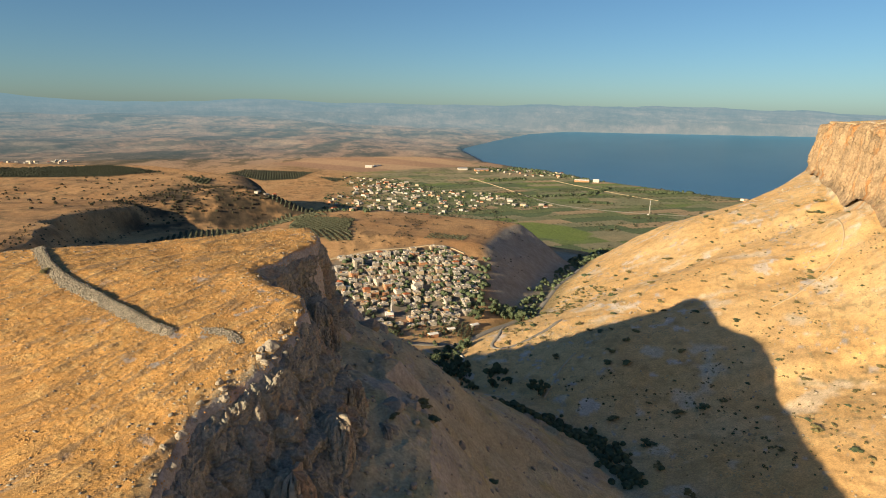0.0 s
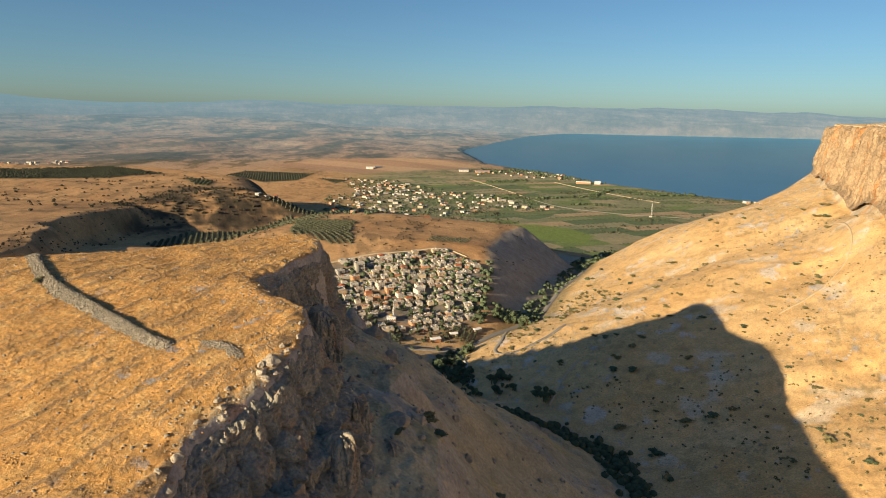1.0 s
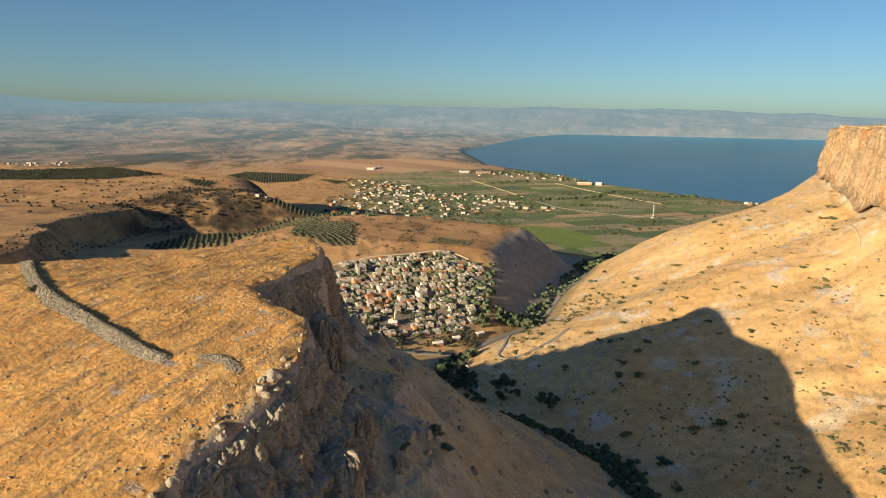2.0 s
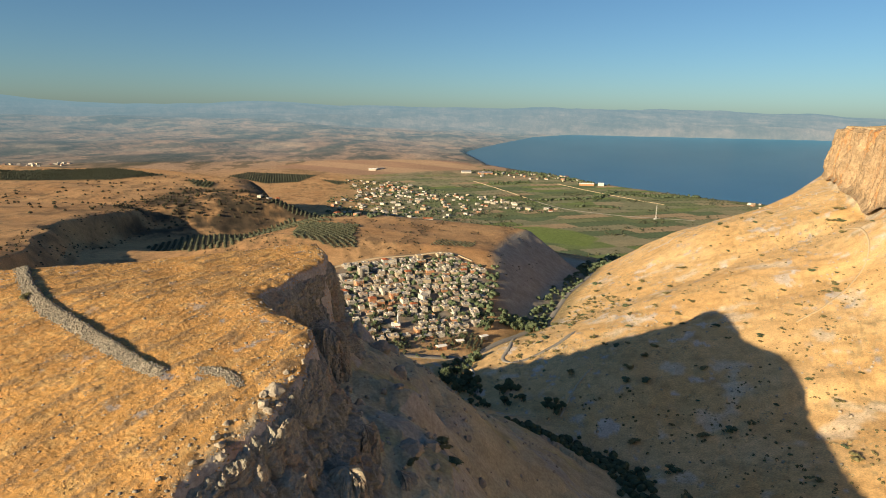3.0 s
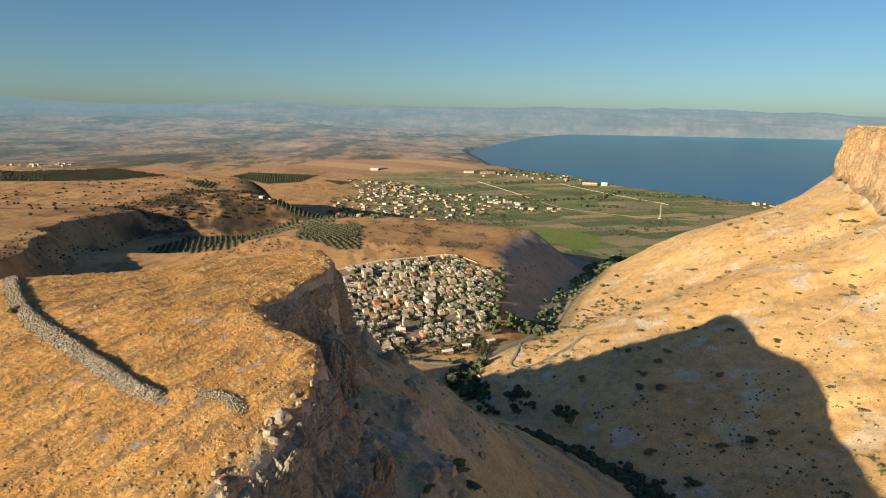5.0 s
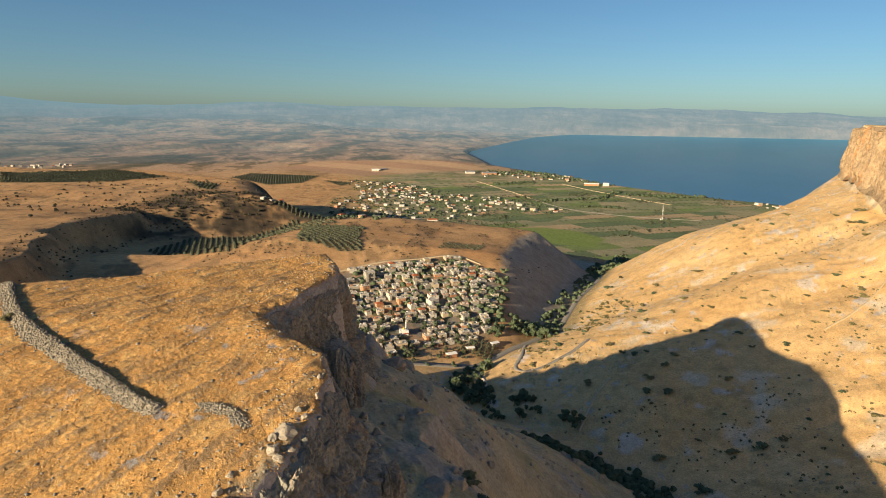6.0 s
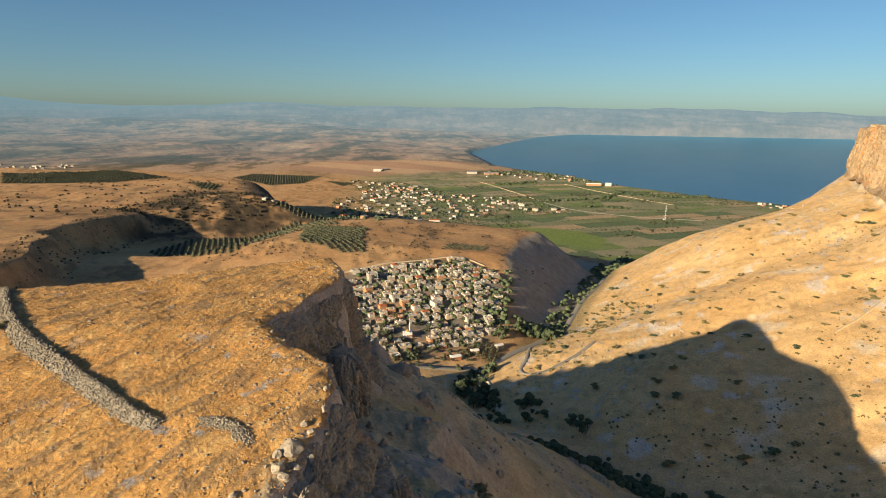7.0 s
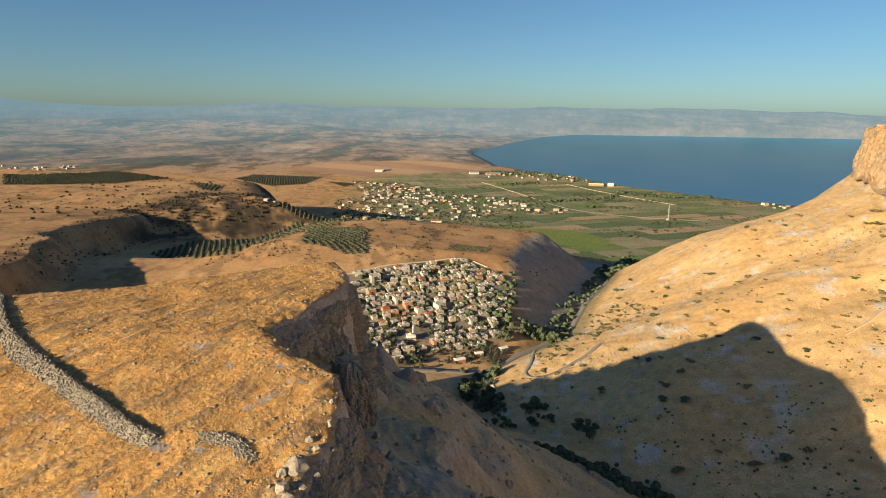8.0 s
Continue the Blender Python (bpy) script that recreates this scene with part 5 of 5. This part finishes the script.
for k in range(6):
    a, b = 1.7 - 0.2 * k, 1.5 - 0.2 * k
    z0, z1 = 8.6 * k, 8.6 * (k + 1)
    bars = []
    for sx in (-1, 1):
        for sy in (-1, 1):
            bars.append((sx * a - 0.13, sy * a - 0.13, z0, sx * a + 0.13, sy * a + 0.13, z1))
    for q in range(4):
        z = z0 + q * 2.15
        bars += [(-a, -a - 0.1, z, a, -a + 0.1, z + 0.16), (-a, a - 0.1, z, a, a + 0.1, z + 0.16), (-a - 0.1, -a, z, -a + 0.1, a, z + 0.16), (a - 0.1, -a, z, a + 0.1, a, z + 0.16)]
    link("mast_section", boxes("mast_section", bars, [PLASTIC]), mast)
link("antenna", boxes("antenna", [(-0.15, -0.15, 51.6, 0.15, 0.15, 56)], [STEEL]), mast)
link("equipment_hut", boxes("hut", [(-7, -3, -2, -3.5, 3, 3), (-7.2, -3.2, 3, -3.3, 3.2, 3.3)], [PLASTIC]), mast)


# ---- trees and bushes ----
def foliage(seed, spread, height, base, leaves, leaf, inner):
    """Crown of many leaf tufts round several limbs, uneven, with gaps: returns verts and faces."""
    r = np.random.default_rng(seed)
    lobes = [(r.normal(0, 0.42, 2) * spread, base + height * r.uniform(0.2, 0.85), spread * r.uniform(0.38, 0.62)) for _ in range(7)]
    verts, faces = [], []
    for k in range(leaves):
        c, z, rad = lobes[k % len(lobes)]
        d = r.normal(0, 1, 3)
        d /= np.linalg.norm(d)
        d[2] = d[2] * 0.8 + 0.12
        p = np.array((c[0], c[1], z)) + d * rad * r.uniform(0.55, 1.05) * np.array((1, 1, height / spread * 0.55))
        a, b = np.cross(d, r.normal(0, 1, 3)), None
        a = a / max(np.linalg.norm(a), 1e-6) * leaf * r.uniform(0.6, 1.3)
        b = np.cross(a, d + r.normal(0, 0.5, 3))
        b = b / max(np.linalg.norm(b), 1e-6) * leaf * r.uniform(0.6, 1.2)
        i = len(verts)
        verts += [p - a - b * 0.3, p + a * 0.2 - b, p + a + b * 0.2, p - a * 0.1 + b + d * leaf * 0.3]
        faces.append((i, i + 1, i + 2, i + 3))
    for c, z, rad in lobes[:inner]:
        i = len(verts)
        q = np.array([(1, 0, 0), (-1, 0, 0), (0, 1, 0), (0, -1, 0), (0, 0, 1), (0, 0, -1)], float) * rad * 1.05 * (1 + 0.22 * r.normal(0, 1, (6, 1)))
        q[:, 2] *= height / spread * 0.55
        verts += list(q + np.array((c[0], c[1], z)))
        faces += [tuple(i + j for j in f) for f in ((0, 2, 4), (2, 1, 4), (1, 3, 4), (3, 0, 4), (2, 0, 5), (1, 2, 5), (3, 1, 5), (0, 3, 5))]
    return verts, faces


def trunk_mesh(seed, height, girth):
    rg = random.Random(seed)
    verts, faces = [], []

    def limb(a, b, r0, r1):
        i = len(verts)
        d = (Vector(b) - Vector(a)).normalized()
        s = d.orthogonal().normalized()
        t = d.cross(s)
        for p, r in ((a, r0), (b, r1)):
            for k in range(6):
                ang = math.pi * k / 3
                verts.append(tuple(Vector(p) + s * r * math.cos(ang) + t * r * math.sin(ang)))
        faces.extend((i + k, i + (k + 1) % 6, i + 6 + (k + 1) % 6, i + 6 + k) for k in range(6))

    fork = (rg.uniform(-0.2, 0.2), rg.uniform(-0.2, 0.2), height * 0.45)
    limb((0, 0, -0.6), fork, girth, girth * 0.7)
    for k in range(4):
        a = 1.57 * k + rg.uniform(-0.5, 0.5)
        limb(fork, (math.cos(a) * height * 0.3, math.sin(a) * height * 0.3, height * rg.uniform(0.7, 0.95)), girth * 0.5, girth * 0.12)
    return mesh_of("trunk", verts, faces, [BARK])


def tree_kind(seed, spread, height, leafmat, label, group, tall=1.0):
    t = root("tree", label, "tree", group)
    link("trunk", trunk_mesh(seed, height * 0.75, 0.05 * height), t)
    v, f = foliage(seed, spread, height * 0.75, height * 0.2, 420, 0.13 * spread, 7)
    link("crown", mesh_of("crown", v, f, [leafmat]), t)
    return t


def bush_mesh(seed, leafmat):
    v, f = foliage(seed, 1.0, 1.1, -0.1, 240, 0.13, 7)
    return mesh_of("bush", v, f, [leafmat])


TREES = [tree_kind(31, 3.0, 6.5, LEAF, "dark green broadleaf tree between village houses", "trees of the valley"),
         tree_kind(32, 2.4, 5.0, LEAF, "small dark green garden tree in the village", "trees of the valley"),
         tree_kind(33, 3.6, 8.5, LEAF, "tall dense dark green tree by the road", "trees of the valley"),
         tree_kind(34, 2.6, 5.2, OLIVE, "grey-green olive tree with a rounded crown", "trees of the valley")]
spots = []
for x, y in yards:
    if rg.random() < 0.72:
        spots.append((x, y, rg.choice((0, 1, 1, 3)), rg.uniform(0.65, 1.1)))
for _ in range(46):
    spots.append((rg.uniform(-62, 14), 574 + rg.uniform(-26, 14), rg.choice((1, 3, 3)), rg.uniform(0.45, 0.95)))
for _ in range(60):
    t = rg.random()
    spots.append((30 + 25 * t + rg.uniform(-10, 12), 615 + 175 * t + rg.uniform(-12, 12), rg.choice((0, 2, 2)), rg.uniform(0.8, 1.3)))
for k in range(150):
    y = rg.uniform(640, 1120)
    x = float(np.interp(y, AXIS_Y, AXIS_X)) - rg.uniform(2, 30) * (1 if y < 760 else 0.9)
    spots.append((x, y, rg.choice((0, 0, 2, 3)), rg.uniform(0.6, 1.2)))
for k in range(60):
    spots.append((72 + rg.uniform(-20, 26), 652 + rg.uniform(-14, 24), rg.choice((0, 2)), rg.uniform(0.9, 1.5)))
for x0, y0, n, s in ((18, 552, 5, 1.3), (4, 528, 9, 1.1), (-2, 512, 12, 1.1), (12, 494, 10, 1.2), (18, 480, 6, 1.0), (44, 468, 5, 1.2), (46, 450, 3, 1.0), (72, 424, 3, 1.1), (20, 455, 5, 0.9)):
    for k in range(2 * n):
        spots.append((x0 + rg.gauss(0, 5), y0 + rg.gauss(0, 6), rg.choice((0, 1, 2)), s * rg.uniform(0.6, 1.0)))
for i in range(6):
    for j in range(7):
        spots.append((2 + 5.0 * i + 1.0 * j, 588 - 2.4 * i + 4.4 * j, 3, rg.uniform(0.55, 0.75)))
rg.shuffle(spots)
spots.sort(key=lambda p: p[1])
crowd, spots = spots[330:], spots[:330]
done = set()
where = np.stack(ground_many([p[0] for p in spots], [p[1] for p in spots]), 1).tolist()
for (x, y, k, s), (px, py, pz, _) in zip(spots, where):
    m = pose(px, py, pz - 0.1, 0, 0, rg.uniform(0, 360)) @ Matrix.Scale(s, 4)
    if k in done:
        copy_thing(TREES[k], m)
    else:
        done.add(k)
        TREES[k].matrix_basis = pose(px, py, pz - 0.1)

STRIP = []
for k in range(260):
    f = k / 260
    STRIP.append((float(np.interp(f, [0, 0.3, 0.6, 0.8, 1], [42, 74, 95, 104, 104])) + rg.gauss(0, 5), float(np.interp(f, [0, 0.3, 0.6, 0.8, 1], [392, 374, 352, 328, 290])) + rg.gauss(0, 3.6)))
BUSHES = [bush_mesh(51 + i, LEAF_DRY if i < 3 else LEAF) for i in range(5)]
FIXED = [(225, 719, 3.0), (237, 662, 2.2), (247, 563, 2.4), (220, 563, 2.8), (194, 582, 2.2), (201, 544, 2.6), (170, 580, 2.4), (322, 558, 2.6), (288, 539, 2.6), (315, 510, 3.0), (279, 497, 2.4),
         (233, 463, 2.6), (249, 464, 1.8), (432, 702, 3.6), (411, 685, 3.8), (417, 676, 3.6), (351, 815, 3.2), (213, 473, 2.0), (234, 489, 2.0), (129, 511, 2.2), (161, 483, 3.2), (127, 439, 3.0),
         (182, 365, 2.0), (-132, 198, 1.5), (-14, 176, 1.4), (-6, 197, 2.4), (-3, 190, 2.0), (22, 224, 1.8), (150, 470, 2.4), (145, 500, 2.0)]
for _ in range(190):
    x, y = rg.uniform(40, 430), rg.uniform(250, 830)
    u = x - float(np.interp(y, AXIS_Y, AXIS_X))
    if u > 12 and not in_poly(x, y, CRAG, -25):
        FIXED.append((x, y, 0.9 + 2.6 * rg.random() ** 1.5))
for _ in range(190):
    x, y = rg.uniform(60, 190), rg.uniform(550, 720)
    u = x - float(np.interp(y, AXIS_Y, AXIS_X))
    if 14 < u < 75:
        FIXED.append((x, y, rg.uniform(1.0, 2.4)))
where = np.stack(ground_many([p[0] for p in FIXED], [p[1] for p in FIXED]), 1).tolist()
for (x, y, s), (px, py, pz, _) in zip(FIXED, where):
    shade_side = y - 1.05 * x < 260
    ob = new("bush", BUSHES[rg.randrange(5) if shade_side else rg.randrange(4)])
    ob.location, ob.scale, ob.rotation_euler = (px, py, pz + 0.15 * s), (s * 1.4, s * 1.15, s * 0.8), (0, 0, rg.uniform(0, 6.3))
    tagged(ob, "rounded dusty green bush on the dry slope" if s > 1.8 else "small low dusty bush on the dry slope", "bush", "bushes of the slopes")


# ---- groves and tree belts, too many to count ----
def thicket(name, pts, sizes, mat, label, leaves=26):
    """Many small crowns as one mesh: each a ragged ball of leaf tufts."""
    r = np.random.default_rng(len(pts))
    n = len(pts)
    d = r.normal(0, 1, (n, leaves, 3))
    d /= np.linalg.norm(d, axis=-1, keepdims=True)
    d[..., 2] = np.abs(d[..., 2]) * 0.9
    s = np.asarray(sizes)[:, None, None]
    p = np.asarray(pts)[:, None] + d * s * r.uniform(0.6, 1.0, (n, leaves, 1)) + np.array((0, 0, 0.25)) * s
    a = np.cross(d, r.normal(0, 1, d.shape))
    a = a / np.maximum(np.linalg.norm(a, axis=-1, keepdims=True), 1e-6) * s * 0.42
    b = np.cross(a, d)
    v = np.stack([p - a - 0.4 * b, p + 0.3 * a - b, p + a + 0.3 * b, p - 0.2 * a + b], 2).reshape(-1, 3)
    f = np.arange(len(v)).reshape(-1, 4)
    me = bpy.data.meshes.new(name)
    me.vertices.add(len(v))
    me.vertices.foreach_set("co", v.astype(np.float32).ravel())
    me.loops.add(f.size)
    me.loops.foreach_set("vertex_index", f.astype(np.int32).ravel())
    me.polygons.add(len(f))
    me.polygons.foreach_set("loop_start", np.arange(0, f.size, 4, dtype=np.int32))
    me.polygons.foreach_set("loop_total", np.full(len(f), 4, np.int32))
    me.update(calc_edges=True)
    me.materials.append(mat)
    return tagged(new(name, me), label, "trees", kind="stuff")


def in_rows(poly, across, along, turn, jitter=0.5):
    a = radians(turn)
    p = np.array(poly, float)
    c = p.mean(0)
    r = np.hypot(*(p - c).T).max()
    u, v = np.meshgrid(np.arange(-r, r, across), np.arange(-r, r, along), indexing="ij")
    u, v = (u + nr.normal(0, jitter * 0.4, u.shape)).ravel(), (v + nr.normal(0, jitter, v.shape)).ravel()
    x, y = c[0] + u * math.cos(a) - v * math.sin(a), c[1] + u * math.sin(a) + v * math.cos(a)
    k = inside_distance(x, y, poly) < 0
    return x[k], y[k]


def plant(name, x, y, lo, hi, mat, label, leaves=26):
    px, py, pz, s = ground_many(x, y)
    thicket(name, np.stack([px, py, pz], 1), (lo + (hi - lo) * nr.random(len(px))) * s, mat, label, leaves)


plant("streamside_thicket", np.array([p[0] for p in STRIP]), np.array([p[1] for p in STRIP]), 1.1, 3.0, LEAF, "dark green thicket along the dry stream bed", 60)
plant("village_trees", np.array([p[0] for p in crowd]), np.array([p[1] for p in crowd]), 1.9, 3.7, LEAF, "dark green trees among the farther houses", 70)
plant("olive_orchard", *in_rows(ORCHARD, 8.0, 5.2, 35), 2.0, 2.7, OLIVE, "rows of grey-green olive trees on brown soil", 34)
plant("olive_orchard", *in_rows([(-28, 832), (28, 842), (40, 884), (-12, 878)], 6.5, 4.6, 20), 1.2, 1.7, OLIVE, "small grey-green olive orchard above the village", 30)
plant("olive_grove", *in_rows(GROVE, 9.0, 6.2, 20), 2.2, 3.0, OLIVE, "dense grey-green olive grove below the heath", 30)
plant("olive_grove", *in_rows([(-384, 1333), (-340, 1560), (-250, 1500), (-184, 1040), (-300, 1290)], 9.0, 7.0, 10), 2.4, 3.2, OLIVE, "grey-green olive grove beside the town", 26)
tyx, tyy = np.array(town_yards).T
plant("town_trees", tyx[:1200], tyy[:1200], 3.0, 6.0, LEAF, "dark green garden trees among the town houses")
for i, poly in enumerate(BELTS):
    x, y = in_rows(poly, 11 + 3 * (i > 1), 9 + 3 * (i > 1), 15, 2)
    plant("tree_belt", x, y, 2.6, 4.6, OLIVE, "dark green plantation on the far land", 16)
for pts, n, w in (([(413, 2734), (697, 2880), (858, 3189)], 150, 22), ([(553, 2568), (684, 2533)], 60, 18), ([(839, 3014), (1042, 2967), (1280, 3000), (1420, 2800)], 220, 36),
                  ([(236, 3414), (453, 3540)], 110, 40), ([(250, 4020), (480, 4150), (760, 3760), (900, 3560)], 360, 150), ([(-150, 1620), (-250, 1700), (-330, 2050)], 60, 60), ([(225, 1010), (330, 1200), (420, 1480)], 90, 26)):
    p, _ = resample(np.array(pts, float), 5.0)
    k = nr.integers(0, len(p), n)
    x, y = p[k, 0] + nr.normal(0, w * 0.5, n), p[k, 1] + nr.normal(0, w * 0.5, n)
    ok = inside_distance(x, y, LAKE) > 25
    plant("tree_line", x[ok], y[ok], 4, 9.5, LEAF, "line of dark trees between the fields", 18)
x, y = nr.uniform(-120, 1300, 9000), nr.uniform(1250, 3300, 9000)
ok = (land(x, y) < 70) & (fbm(x, y, 170, 4, 0.65, 95) > 0.24) & (inside_distance(x, y, LAKE) > 40) & (inside_distance(x, y, GREEN) > 0)
plant("field_trees", x[ok][:1500], y[ok][:1500], 2.0, 5.0, OLIVE, "scattered trees and orchard rows among the fields", 14)
x, y = nr.uniform(30, 420, 9000), nr.uniform(190, 700, 9000)
u = x - np.interp(y, AXIS_Y, AXIS_X)
ok = (u > 10) & (inside_distance(x, y, CRAG) > 14) & (fbm(x, y, 42, 4, 0.6, 96) + 0.5 * fbm(x, y, 8, 3, 0.6, 97) + 0.25 * step(470, 300, y) > 0.30)
plant("slope_scrub", x[ok][:1000], y[ok][:1000], 0.25, 1.2, LEAF_DRY, "low dusty scrub and thistles dotted over the slope", 14)
x, y = nr.uniform(-800, -420, 4000), nr.uniform(560, 1260, 4000)
ok = np.abs(inside_distance(x, y, SCARP) - 12) < 34
plant("scarp_scrub", x[ok][:420], y[ok][:420], 0.5, 2.0, SCRUB, "dark scrub on the shaded scarp", 18)
x, y = nr.uniform(-330, 130, 2600), nr.uniform(770, 1080, 2600)
ok = (fbm(x * 0.6, y * 0.35 + x * 0.1, 13, 5, 0.62, 39) > 0.14) & (inside_distance(x, y, ORCHARD) > 5) & (inside_distance(x, y, VILLAGE) > 8) & (inside_distance(x, y, GROVE) > 5)
plant("hill_scrub", x[ok][:420], y[ok][:420], 0.5, 1.5, SCRUB, "low dark scrub on the brown hill behind the village", 16)
x, y = nr.uniform(-1000, -330, 5000), nr.uniform(1030, 1850, 5000)
flank = [(-640, 1137), (-660, 1287), (-631, 1524), (-480, 1480), (-385, 1330), (-423, 1266), (-535, 1177)]
ok = (inside_distance(x, y, HEATH) < 130) & (nr.random(5000) < 0.05 + 0.55 * step(30, -20, inside_distance(x, y, flank)))
plant("heath_bushes", x[ok], y[ok], 1.3, 4.0, SCRUB, "dark bushes dotted over the brown heath", 20)


# ---- stones of the wall ----
STONES = [rock_mesh("stone", 60 + i, 0.5, 0.75, 1, WALL_STONE) for i in range(5)]
for name, pts, width, height, label, taper, count in (
        ("drystone_wall", WALL_A, 4.0, 1.25, "long tumbled wall of grey rubble stones across dry grass", 2.0, 240),
        ("drystone_wall", WALL_B, 3.0, 0.5, "short low stretch of tumbled rubble wall by the footpath", 7.0, 60)):
    wall, pts3, size = heap_wall(name, pts, width, height, label, taper)
    near = np.argsort(-size - 0.3 * (pts3[:, 1] < 175))[:count]
    for i in near:
        ob = new("stone", STONES[i % 5])
        ob.parent = wall
        s = float(size[i]) * 1.25
        ob.location, ob.scale, ob.rotation_euler = pts3[i], (s, s * 0.85, s * 0.8), (0.5 * math.sin(i), 0.4 * math.cos(i * 1.7), i * 2.4)
    rest = np.delete(np.arange(len(size)), near)
    rubble("rubble", pts3[rest], size[rest], WALL_STONE, "small loose grey wall stones", wall)
